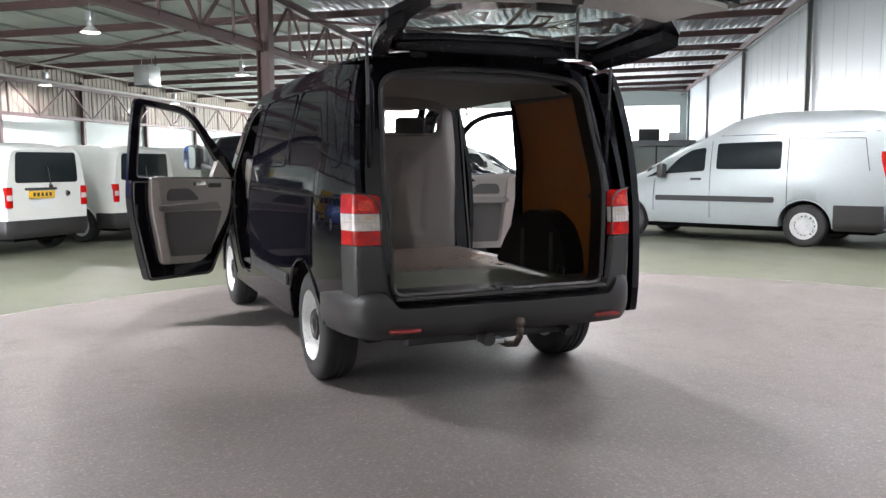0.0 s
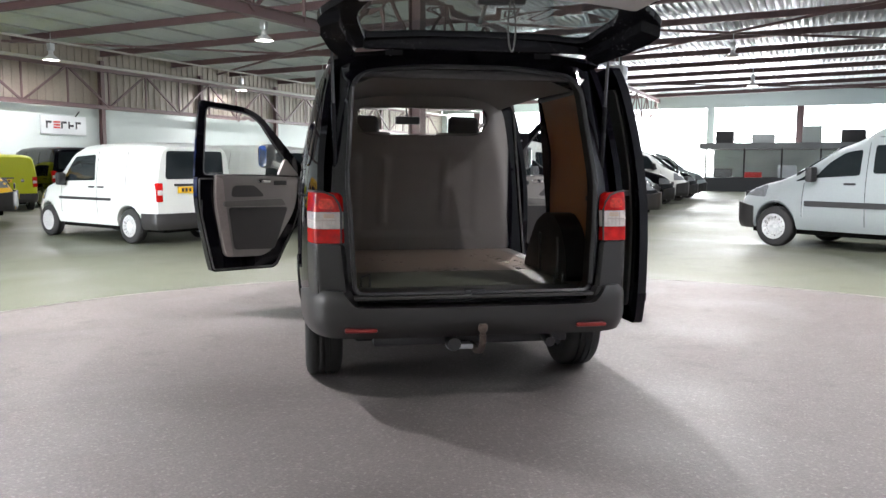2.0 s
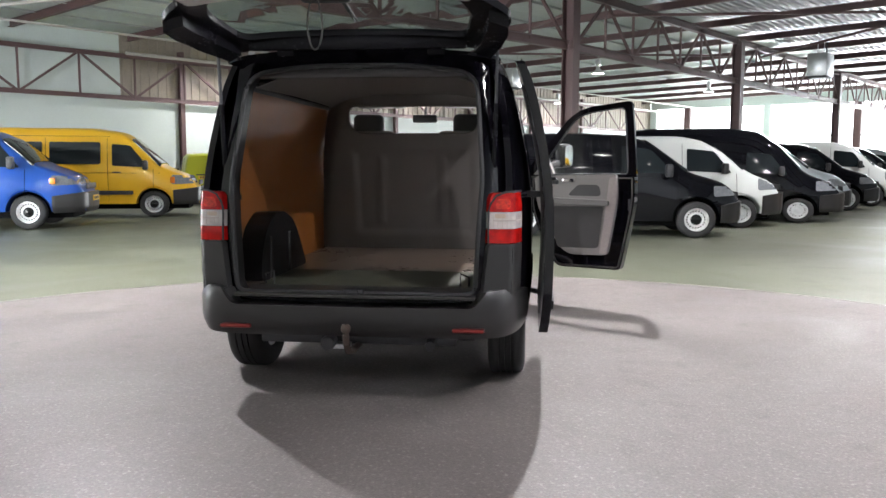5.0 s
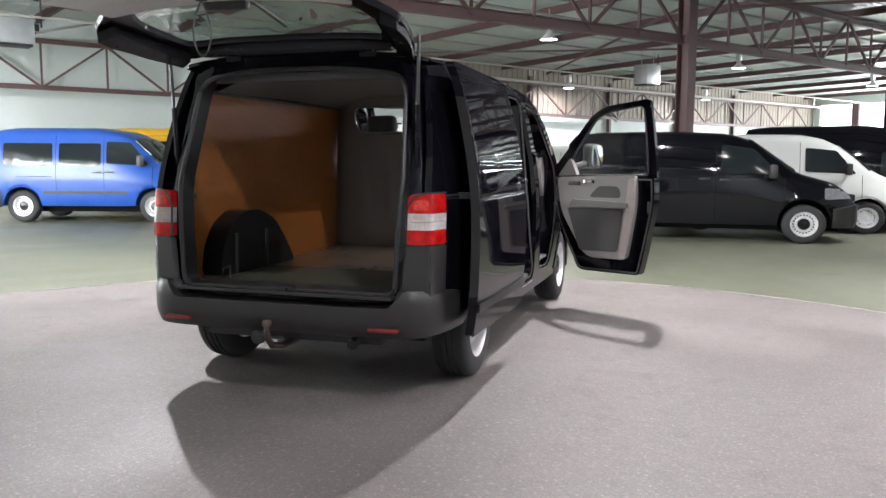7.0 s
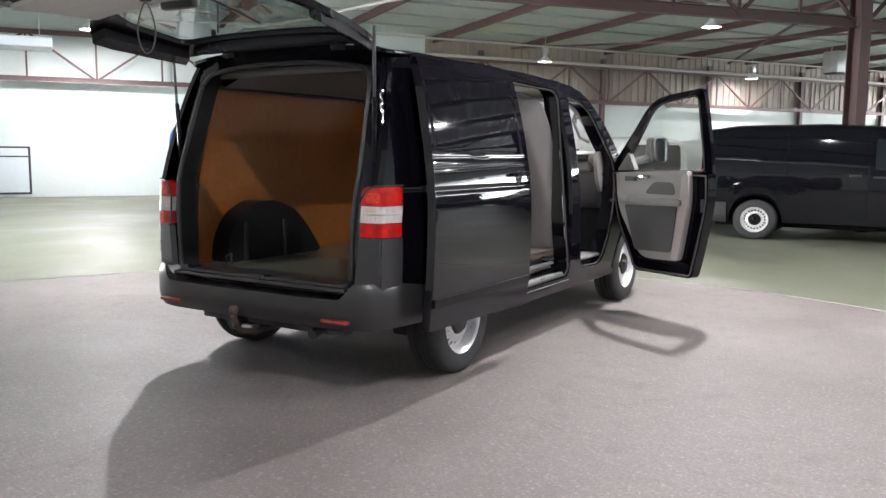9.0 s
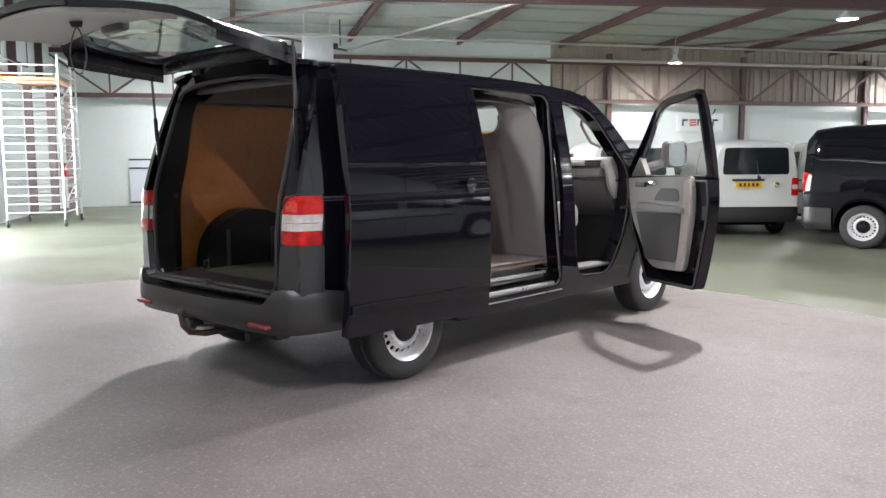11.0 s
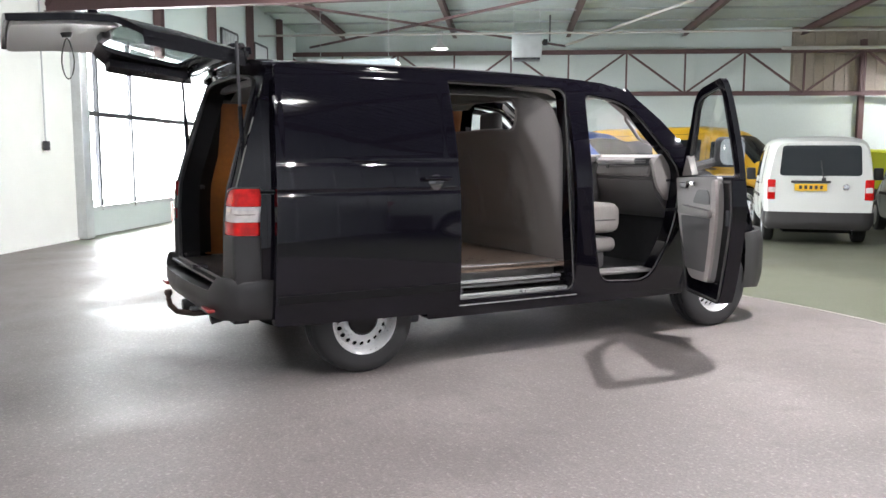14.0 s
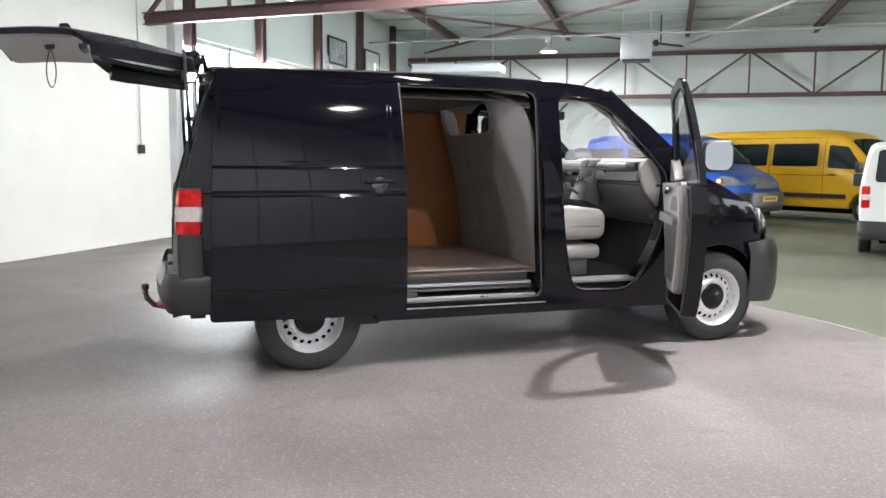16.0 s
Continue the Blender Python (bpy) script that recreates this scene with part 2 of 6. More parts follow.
def tube(points, r, n=8, closed=False):
    """A round bar along points."""
    bm = bmesh.new()
    pts = [Vector(p) for p in points]
    rings = []
    for i, p in enumerate(pts):
        a, b = pts[max(i - 1, 0)], pts[min(i + 1, len(pts) - 1)]
        if closed:
            a, b = pts[i - 1], pts[(i + 1) % len(pts)]
        d = (b - a).normalized()
        s = d.cross(Vector((0, 0, 1)) if abs(d.z) < 0.9 else Vector((1, 0, 0))).normalized()
        t = s.cross(d)
        rr = r[i] if isinstance(r, (list, tuple)) else r
        rings.append([bm.verts.new(p + rr * (math.cos(k * math.tau / n) * s + math.sin(k * math.tau / n) * t)) for k in range(n)])
    for i in range(len(rings) if closed else len(rings) - 1):
        q, w = rings[i], rings[(i + 1) % len(rings)]
        for k in range(n):
            bm.faces.new((q[k], q[(k + 1) % n], w[(k + 1) % n], w[k]))
    if not closed:
        bm.faces.new(rings[0])
        bm.faces.new(rings[-1][::-1])
    return bm


def bar(a, b, w, h=None):
    """A square bar from a to b."""
    a, b, h = Vector(a), Vector(b), h or w
    d = b - a
    bm = box(-w / 2, w / 2, -h / 2, h / 2, 0, d.length)
    return moved(bm, Matrix.Translation(a) @ d.to_track_quat("Z", "Y").to_matrix().to_4x4())


def ibeam(a, b, w, h, t=0.012):
    """A steel I section from a to b, its height upward."""
    a, b = Vector(a), Vector(b)
    d = b - a
    bm = join(box(-w / 2, w / 2, h / 2 - t, h / 2, 0, d.length), box(-w / 2, w / 2, -h / 2, -h / 2 + t, 0, d.length), box(-t / 2, t / 2, -h / 2, h / 2, 0, d.length))
    return moved(bm, Matrix.Translation(a) @ d.to_track_quat("Z", "Y").to_matrix().to_4x4())


def lathe(profile, n=32, axis="x", closed=False):
    """Spins (radius, along) pairs round an axis."""
    bm = bmesh.new()
    rings = []
    for r, a in profile:
        ring = []
        for k in range(n):
            c, s = math.cos(k * math.tau / n) * r, math.sin(k * math.tau / n) * r
            ring.append(bm.verts.new((a, c, s) if axis == "x" else (c, s, a)))
        rings.append(ring)
    for q, w in zip(rings, rings[1:]):
        for k in range(n):
            bm.faces.new((q[k], q[(k + 1) % n], w[(k + 1) % n], w[k]))
    if closed:
        for k in range(n):
            bm.faces.new((rings[-1][k], rings[-1][(k + 1) % n], rings[0][(k + 1) % n], rings[0][k]))
    else:
        for ring in (rings[0], rings[-1]):
            bm.faces.new(ring)
    bmesh.ops.remove_doubles(bm, verts=bm.verts[:], dist=1e-5)
    return bm


def rounded(pts, r=0.05, n=5):
    """A polygon with its corners rounded; a corner may carry its own radius."""
    out = []
    for i, p in enumerate(pts):
        rr = p[2] if len(p) > 2 else r
        P, A, B = Vector(p[:2]), Vector(pts[i - 1][:2]), Vector(pts[(i + 1) % len(pts)][:2])
        u, w = (A - P), (B - P)
        rr = min(rr, u.length * 0.45, w.length * 0.45)
        if rr < 1e-4:
            out.append(tuple(P))
            continue
        p0, p1 = P + u.normalized() * rr, P + w.normalized() * rr
        for k in range(n + 1):
            t = k / n
            out.append(tuple(p0 * (1 - t) ** 2 + P * 2 * t * (1 - t) + p1 * t ** 2))
    return out


def shell(outline, surf, inward, holes=(), cell=0.12, eps=0.02):
    """A curved plate: a flat outline with holes, cut into cells, laid on surf(a, b) and given thickness."""
    bm = bmesh.new()
    lay = bm.verts.layers.float_vector.new("true_normal")
    side = bm.faces.layers.int.new("true_side")
    edges = []
    for loop in (outline, *holes):
        vs = [bm.verts.new((a, b, 0)) for a, b in loop]
        edges += [bm.edges.new((vs[i - 1], vs[i])) for i in range(len(vs))]
    bmesh.ops.triangle_fill(bm, use_beauty=True, use_dissolve=False, edges=edges)
    if cell:
        for axis in (0, 1):
            lo, hi = min(v.co[axis] for v in bm.verts), max(v.co[axis] for v in bm.verts)
            n = max(1, int((hi - lo) / cell))
            for k in range(1, n):
                co, no = Vector((0, 0, 0)), Vector((0, 0, 0))
                co[axis], no[axis] = lo + (hi - lo) * k / n, 1
                bmesh.ops.bisect_plane(bm, geom=bm.verts[:] + bm.edges[:] + bm.faces[:], plane_co=co, plane_no=no)
    inward = Vector(inward)
    outer = list(bm.verts)
    faces = [[v for v in fc.verts] for fc in bm.faces]
    rim = [(e.verts[0], e.verts[1]) for e in bm.edges if len(e.link_faces) == 1]
    twin = {}
    for fc in bm.faces:
        fc[side] = 1
    for v in outer:
        a, b = v.co.x, v.co.y
        v.co = Vector(surf(a, b))
        du = Vector(surf(a + eps, b)) - Vector(surf(a - eps, b))
        dv = Vector(surf(a, b + eps)) - Vector(surf(a, b - eps))
        v[lay] = du.cross(dv).normalized()
    if inward.length > 0:
        for v in outer:
            twin[v] = bm.verts.new(v.co + inward)
            twin[v][lay] = v[lay]
        for fc in faces:
            bm.faces.new([twin[v] for v in reversed(fc)])[side] = 1
        for a, b in rim:
            bm.faces.new((a, b, twin[b], twin[a]))
    return bm


def strip(loop_a, loop_b, closed=True):
    """A band between two loops of points."""
    bm = bmesh.new()
    A, B = [bm.verts.new(p) for p in loop_a], [bm.verts.new(p) for p in loop_b]
    for i in range(len(A) if closed else len(A) - 1):
        j = (i + 1) % len(A)
        bm.faces.new((A[i], A[j], B[j], B[i]))
    return bm


def interp(table, x):
    """A smooth value between (x, value) pairs."""
    if x <= table[0][0]:
        return table[0][1]
    for (a, p), (b, q) in zip(table, table[1:]):
        if x <= b:
            return p + (q - p) * (x - a) / (b - a)
    return table[-1][1]


def thing(name, label, category, group="", kind="", m=None):
    ob = tagged(new(name), label, category, group, kind)
    ob.empty_display_size = 0.2
    if m is not None:
        ob.matrix_world = m
    return ob


def setting(name, bm, material, label, category, smooth=False, hall=True):
    ob = part(name, bm, material, None, "", smooth)
    if hall:
        ob.matrix_world = HALL
    return tagged(ob, label, category, "", "structure")


# ---- the hall ----
setting("ground", box(-70, 160, -80, 90, -0.30, -0.02), ASPHALT, "pale worn asphalt yard outside the hall", "ground")
setting("floor", box(REAR_U - 0.2, FRONT_U + 0.2, SIDE_V - 0.2, SIGN_V + 0.2, -0.2, 0), CONCRETE, "worn greenish grey concrete hall floor with stains", "floor")


def mat_edge(n=40):
    """The rounded front edge of the dark floor coating."""
    pts = []
    for k in range(n + 1):
        a = radians(168 - k / n * 152)
        pts.append((0.45 + 5.28 * math.cos(a), -0.95 + 5.30 * math.sin(a)))
    return pts


_edge = mat_edge()
_out = [(7.8, -0.55), (10.2, -2.2), (6.6, -9.2), (1.2, -12.6), (-1.8, -10.5), (-5.75, -2.85), (-8.4, -1.05), (-6.9, -0.35)]
setting("coated_floor", shell(_edge + _out, lambda a, b: (a, b, 0.004), (0, 0, -0.003), cell=1.0), COATING,
        "dark grey gritty floor coating with a rounded edge", "floor", hall=False)
setting("floor_edge_strip", shell(_edge + [(x * 1.003 - 0.0015, y * 1.003 + 0.003) for x, y in reversed(_edge)], lambda a, b: (a, b, 0.008), (0, 0, -0.007), cell=0),
        mat("pale_edge", (0.34, 0.33, 0.30), 0.6, vary=0.4, scale=2, fine=9), "thin pale strip along the coated floor's edge", "trim", hall=False)

T = 0.2
# wall behind the parked minibuses, white below and tan sheet above
setting("wall_sign", box(REAR_U, FRONT_U, SIGN_V, SIGN_V + T, 0, 3.22), WALL_WHITE, "white plastered hall wall behind parked vans", "wall")
setting("wall_sign_upper_plain", box(REAR_U, 9.9, SIGN_V, SIGN_V + T, 3.22, 5.6), WALL_WHITE, "white upper wall above the steel girder", "wall")
strip_wall = tagged(thing("wall_sign_upper", "tan ribbed metal sheeting above the white wall", "wall", "", "structure"), kind="structure")
part("backing", moved(box(9.9, FRONT_U, SIGN_V + 0.02, SIGN_V + T, 3.22, 5.6), HALL), STRIP_TAN, strip_wall, smooth=False)
_rib = part("rib", moved(box(-0.02, 0.02, -0.03, 0.0, 3.23, 5.5), Matrix.Identity(4)), STRIP_TAN, strip_wall, smooth=False)
_rib.matrix_basis = HALL @ pose(10.0, SIGN_V + 0.02, 0)
for k in range(1, 118):
    clone(_rib, strip_wall, HALL @ pose(10.0 + k * 0.31, SIGN_V + 0.02, 0))
# side wall of insulated panels
side_wall = thing("wall_side", "tall white insulated panel wall with dark joints", "wall", "", "structure")
_pan = part("panel", box(0, 1.13, -T, 0, 0.0, 5.75, 0.006, 1), PANEL_WHITE, side_wall, smooth=False)
_pan.matrix_basis = HALL @ pose(REAR_U, SIDE_V, 0)
for k in range(1, 47):
    clone(_pan, side_wall, HALL @ pose(REAR_U + k * 1.145, SIDE_V, 0))
part("joint_backing", moved(box(REAR_U, FRONT_U, SIDE_V - T - 0.02, SIDE_V - 0.05, 0, 5.7), HALL), MATS["dark_metal"], side_wall, smooth=False)
# rear wall with the goods door
rear = thing("wall_rear", "white painted rear wall beside the goods door", "wall", "", "structure")
part("wall_face", moved(box(REAR_U - T, REAR_U, SIDE_V - T, 7.15, 0, 5.6), HALL), BLOCK_WHITE, rear, smooth=False)
part("upper_wall", moved(box(REAR_U - T, REAR_U, 7.15, SIGN_V, 3.5, 5.6), HALL), WALL_WHITE, rear, smooth=False)
part("far_wall_face", moved(box(REAR_U - T, REAR_U, 13.15, SIGN_V, 0, 3.5), HALL), WALL_WHITE, rear, smooth=False)
for k in range(8):
    part("board", moved(box(REAR_U, REAR_U + 0.02, 13.2, SIGN_V - 0.1, 0.5 + k * 0.37, 0.845 + k * 0.37, 0.006, 1), HALL), WALL_WHITE, rear, smooth=False)
part("plinth", moved(box(REAR_U, REAR_U + 0.03, SIDE_V, 7.1, 0, 0.03), HALL), BLOCK_WHITE, rear, smooth=False)
for k in range(5):
    v = (10.2, 13.1, 15.9, 18.7, 7.55)[k]
    part("post", moved(ibeam((REAR_U + 0.1, v, 3.3 if k != 4 else 3.3), (REAR_U + 0.1, v, 5.4), 0.16, 0.16), HALL), STEEL_RED, rear, smooth=False)
part("corner_post", moved(box(REAR_U - 0.02, REAR_U + 0.16, 7.0, 7.25, 0, 5.4, 0.01, 1), HALL), GALV, rear, smooth=False)

# glazed goods door
gd = thing("goods_door", "bright glazed steel goods door with slim mullions", "door", "", "structure")
for v in (7.3, 7.95, 9.2, 10.45, 11.7, 12.4, 13.1):
    part("mullion", moved(box(REAR_U - 0.12, REAR_U - 0.05, v - 0.03, v + 0.03, 0.35, 3.5), HALL), DARK_METAL if 7.5 < v < 9.5 else GALV, gd, smooth=False)
for z in (0.45, 2.05, 3.45):
    part("rail", moved(box(REAR_U - 0.13, REAR_U - 0.05, 7.25, 13.15, z - 0.04, z + 0.04), HALL), GALV if z != 2.05 else DARK_METAL, gd, smooth=False)
part("plinth", moved(box(REAR_U - 0.14, REAR_U - 0.04, 7.25, 10.8, 0, 0.41), HALL), WALL_WHITE, gd, smooth=False)
for v0, v1 in ((10.9, 10.935), (11.9, 11.935)):
    part("door_frame", moved(box(REAR_U - 0.2, REAR_U - 0.06, v0, v1, 0.0, 2.1), HALL), mat("faded_red", (0.42, 0.22, 0.20), 0.6), gd, smooth=False)
setting("backdrop", box(REAR_U - 6.0, REAR_U - 5.9, -5, 90, -0.1, 12), DAY_GLOW, "bright overcast daylight outside the goods door", "backdrop")

# glazed far end
end = thing("wall_end", "far hall end with tall bright windows", "wall", "", "structure")
part("sill_wall", moved(box(FRONT_U, FRONT_U + T, SIDE_V, SIGN_V, 0, 0.35), HALL), WALL_WHITE, end, smooth=False)
part("lintel", moved(box(FRONT_U, FRONT_U + T, SIDE_V, SIGN_V, 4.75, 6.0), HALL), WALL_WHITE, end, smooth=False)
for k, v in enumerate((-6.4, -1.5, 3.4, 8.4, 13.4, 18.4, 20.7)):
    part("pier", moved(box(FRONT_U - 0.05, FRONT_U + T + 0.02, v - 0.2, v + 0.2, 0, 4.75), HALL), STEEL_RED if k % 2 else WALL_WHITE, end, smooth=False)
for z in (1.6, 2.9):
    part("transom", moved(box(FRONT_U + 0.05, FRONT_U + 0.12, SIDE_V, SIGN_V, z - 0.04, z + 0.04), HALL), GALV, end, smooth=False)
setting("backdrop_end", box(FRONT_U + 5.0, FRONT_U + 5.1, -40, 60, -0.1, 12), DAY_GLOW, "bright overcast daylight outside the far windows", "backdrop")

# roof: ribbed sheet, purlins, girders
GIRDER_V = 6.4


def roof_sheet(v0, v1, profile):
    """Sheeting between two lines of the roof, its profile repeated across and run along the hall."""
    bm = bmesh.new()
    rows = []
    v = v0
    while v < v1:
        for dv, dz in profile[:-1]:
            rows.append((v + dv, dz))
        v += profile[-1][0]
    rows.append((v, profile[0][1]))
    verts = [[bm.verts.new((u, q, roof_z(q) + 0.25 + dz + up)) for q, dz in rows] for up in (0.0, 0.06) for u in (REAR_U - T, FRONT_U + T)]
    for lo, hi in ((0, 1), (2, 3)):
        for k in range(len(rows) - 1):
            bm.faces.new((verts[lo][k], verts[lo][k + 1], verts[hi][k + 1], verts[hi][k]))
    return bm


# plain panels over the sign wall's bay, ribbed steel deck over the other
setting("ceiling", roof_sheet(GIRDER_V + 0.05, SIGN_V, [(0.0, 0.0), (1.13, 0.0), (1.14, 0.012), (1.16, 0.012), (1.17, 0.0)]), ROOF_GREY, "pale green-grey flat roof panels on steel", "ceiling")
setting("ceiling_deck", roof_sheet(SIDE_V - T, GIRDER_V, [(0.0, 0.0), (0.085, 0.0), (0.11, 0.07), (0.19, 0.07), (0.215, 0.0)]), DECK_STEEL, "bare ribbed steel roof deck", "ceiling")
u = -4.0
while u < FRONT_U:
    setting("roof_purlin", ibeam((u, SIDE_V, roof_z(SIDE_V) + 0.11), (u, SIGN_V, roof_z(SIGN_V) + 0.11), 0.13, 0.20), STEEL_RED, "red-brown painted steel roof purlin", "beam")
    u += 3.55
for v in np.arange(7.05, 20.5, 1.75):
    setting("roof_lath", box(REAR_U, FRONT_U, v - 0.03, v + 0.03, roof_z(v) + 0.19, roof_z(v) + 0.245), RIB_GREY, "thin grey roof lath", "beam")


def girder(name, u0, u1, v, z0, z1, bay, label, w=0.12, phase=0):
    g = thing(name, label, "girder", "", "structure")
    part("top_chord", moved(ibeam((u0, v, z1), (u1, v, z1), w, w * 1.3), HALL), STEEL_RED, g, smooth=False)
    za, zb = z0 if isinstance(z0, tuple) else (z0, z0)
    part("bottom_chord", moved(ibeam((u0, v, za), (u1, v, zb), w, w * 1.3), HALL), STEEL_RED, g, smooth=False)
    n = max(2, round((u1 - u0) / bay))
    for k in range(n):
        a, b = u0 + (u1 - u0) * k / n, u0 + (u1 - u0) * (k + 1) / n
        up = k % 2 == phase
        ca, cb = za + (zb - za) * k / n, za + (zb - za) * (k + 1) / n
        part("diagonal", moved(bar((a, v, ca if up else z1), (b, v, z1 if up else cb), 0.06), HALL), STEEL_RED, g, smooth=False)
        if k:
            part("strut", moved(bar((a, v, ca), (a, v, z1), 0.05), HALL), STEEL_RED, g, smooth=False)
    return g


girder("wall_girder", -5.775, -5.775 + 1.775 * 29, SIGN_V - 0.35, 3.28, 4.55, 1.775, "red-brown lattice girder along the white wall", 0.1, 1)
girder("main_girder", REAR_U, 12.7, 6.4, (3.58, 3.96), 5.2, 1.55, "heavy red-brown lattice girder over the hall", 0.15)
girder("main_girder", 13.0, 23.1, 6.4, 3.95, 5.2, 1.45, "heavy red-brown lattice girder over the hall", 0.15)
girder("main_girder", 23.4, FRONT_U, 6.4, 3.95, 5.2, 1.5, "heavy red-brown lattice girder over the hall", 0.15)
for u in (12.85, 23.25, 35.0):
    setting("column", join(ibeam((u, 6.4, 0), (u, 6.4, 5.2), 0.30, 0.30, 0.02), box(u - 0.2, u + 0.2, 6.2, 6.6, 0, 0.02)), STEEL_RED, "red-brown steel column carrying the girders", "column")
for u in (12.0, 17.2, 22.4, 27.6, 32.8, 38.0):
    setting("wall_column", ibeam((u, SIGN_V - 0.1, 0), (u, SIGN_V - 0.1, 4.9), 0.16, 0.16), STEEL_RED, "slim dark steel wall column", "column")
for u in (18.0, 27.5, 37.0, 45.0):
    setting("side_wall_column", ibeam((u, SIDE_V + 0.1, 0), (u, SIDE_V + 0.1, 5.6), 0.12, 0.12), mat("grey_column", (0.16, 0.17, 0.17), 0.5), "dark steel column on the panel wall", "column")
setting("side_wall_rail", join(bar((REAR_U, SIDE_V + 0.12, 5.62), (FRONT_U, SIDE_V + 0.12, 5.62), 0.12), bar((REAR_U, SIDE_V + 0.3, 5.40), (FRONT_U, SIDE_V + 0.3, 5.40), 0.07)), STEEL_RED, "steel rail along the top of the panel wall", "beam")
# wind braces and pipes under the roof
for k, (u0, v0, u1, v1) in enumerate(((3.0, 20.4, 8.0, 7.0), (-5.0, 20.4, 3.0, 13.0), (3.0, 20.6, -5.4, 13.0), (13.0, 6.5, 23.0, 20.4), (23.0, 6.5, 13.0, 20.4), (14.0, 6.0, 24.0, -6.0), (24.0, 6.0, 14.0, -6.0), (30.0, 6.0, 40.0, -6.0))):
    setting("wind_brace", bar((u0, v0, 4.75), (u1, v1, 5.0), 0.06), STEEL_RED if k else PIPE_GREY, "slender diagonal roof brace", "brace")
setting("roof_pipe", tube([(9.0, 18.9, 4.42), (FRONT_U, 18.9, 4.42)], 0.05), PIPE_GREY, "pale horizontal pipe under the roof", "pipe", True)
setting("roof_pipe", tube([(REAR_U, 16.9, 4.62), (FRONT_U, 16.9, 4.62)], 0.03), PIPE_GREY, "pale horizontal pipe under the roof", "pipe", True)
setting("roof_pipe", tube([(REAR_U, 9.6, 4.8), (FRONT_U, 9.6, 4.8)], 0.035), PIPE_GREY, "pale horizontal pipe under the roof", "pipe", True)


def high_bay():
    t = thing("high_bay_lamp", "white industrial high-bay lamp hanging from the roof", "lamp", "hall lamps")
    part("shade", lathe([(0.06, 0.28), (0.08, 0.16), (0.24, 0.02), (0.25, 0.0), (0.235, 0.005), (0.07, 0.15)], 24, "z", True), mat("lamp_shade", (0.6, 0.6, 0.6), 0.4), t)
    part("gear_box", join(box(-0.08, 0.08, -0.08, 0.08, 0.28, 0.5, 0.01), tube([(0, 0, 0.5), (0, 0, 0.8)], 0.012, 6)), GALV, t)
    d = part("diffuser", lathe([(0.0, 0.012), (0.225, 0.012), (0.225, 0.02), (0.0, 0.02)], 24, "z"), LAMP_GLOW, t, "glowing lamp opening")
    return t


_lamp = high_bay()
for i, (u, v) in enumerate(LAMPS):
    m = HALL @ pose(u, v, roof_z(v) - 0.72)
    if i == 0:
        _lamp.matrix_world = m
    else:
        copy_thing(_lamp, m)
    data = bpy.data.lights.new("lamp_light", "AREA")
    data.shape, data.size, data.energy, data.color = "DISK", 0.10, LAMP_W * DIM.get(i, 0.46), (0.985, 0.955, 0.99)
    new("lamp_light", data).matrix_world = m @ pose(0, 0, -0.01)


def heater(u, v, z):
    t = thing("unit_heater", "grey suspended unit heater with a drop pipe", "heater", "hall heaters", m=HALL @ pose(u, v, z))
    part("casing", box(-0.4, 0.4, -0.3, 0.3, 0.05, 0.75, 0.02), GALV, t)
    part("outlet", box(-0.36, 0.36, -0.27, 0.27, 0.0, 0.05, 0.005), DARK_METAL, t)
    for x in (-0.35, 0.35):
        part("hanger", tube([(x, 0, 0.75), (x, 0, 1.4)], 0.012, 6), GALV, t)
    part("valve", join(tube([(0.42, 0, 0.5), (0.62, 0, 0.5), (0.62, 0, 1.2)], 0.025, 6), box(0.44, 0.56, -0.05, 0.05, 0.4, 0.56, 0.01)), DARK_METAL, t)


heater(1.75, 17.3, 3.95)
heater(22.5, 14.8, 4.1)
heater(24.4, 4.2, 4.0)

# sign on the white wall: plain blocks in place of lettering
sg = thing("wall_sign_board", "pale rectangular wall sign with dark and red shapes", "sign", m=HALL @ pose(14.65, SIGN_V - 0.06, 2.28))
part("board", box(0, 1.85, 0, 0.05, 0, 0.62, 0.01), SIGN_FACE, sg)
for k, x in enumerate((0.2, 0.5, 0.80, 1.10, 1.40)):
    if k == 1:
        for z in (0.2, 0.29, 0.38):
            part("red_shape", box(x, x + 0.26, -0.008, 0, z, z + 0.06), RED_PAINT, sg, smooth=False)
    else:
        part("dark_shape", box(x, x + 0.06, -0.008, 0, 0.2, 0.44), INK, sg, smooth=False)
        part("dark_shape", box(x + 0.07, x + 0.22, -0.008, 0, 0.37 - 0.1 * (k % 2), 0.44 - 0.1 * (k % 2)), INK, sg, smooth=False)
part("sign_lamp", tube([(1.4, 0, 0.62), (1.4, -0.2, 0.78), (1.3, -0.25, 0.75)], 0.02, 6), DARK_METAL, sg)

# frame on the far left of the long wall
fr = thing("wall_board", "white board in a dark frame leaning at the wall", "board", m=HALL @ pose(-3.6, SIGN_V - 0.08, 0.1))
part("board_face", box(0, 1.35, 0, 0.03, 0, 1.3), PANEL_WHITE, fr, smooth=False)
for q in ((0, 1.35, 1.27, 1.32), (0, 1.35, -0.02, 0.04), (1.3, 1.36, 0, 1.3), (0, 1.35, 1.02, 1.06)):
    part("frame_bar", box(q[0], q[1], -0.02, 0, q[2], q[3]), DARK_METAL, fr, smooth=False)

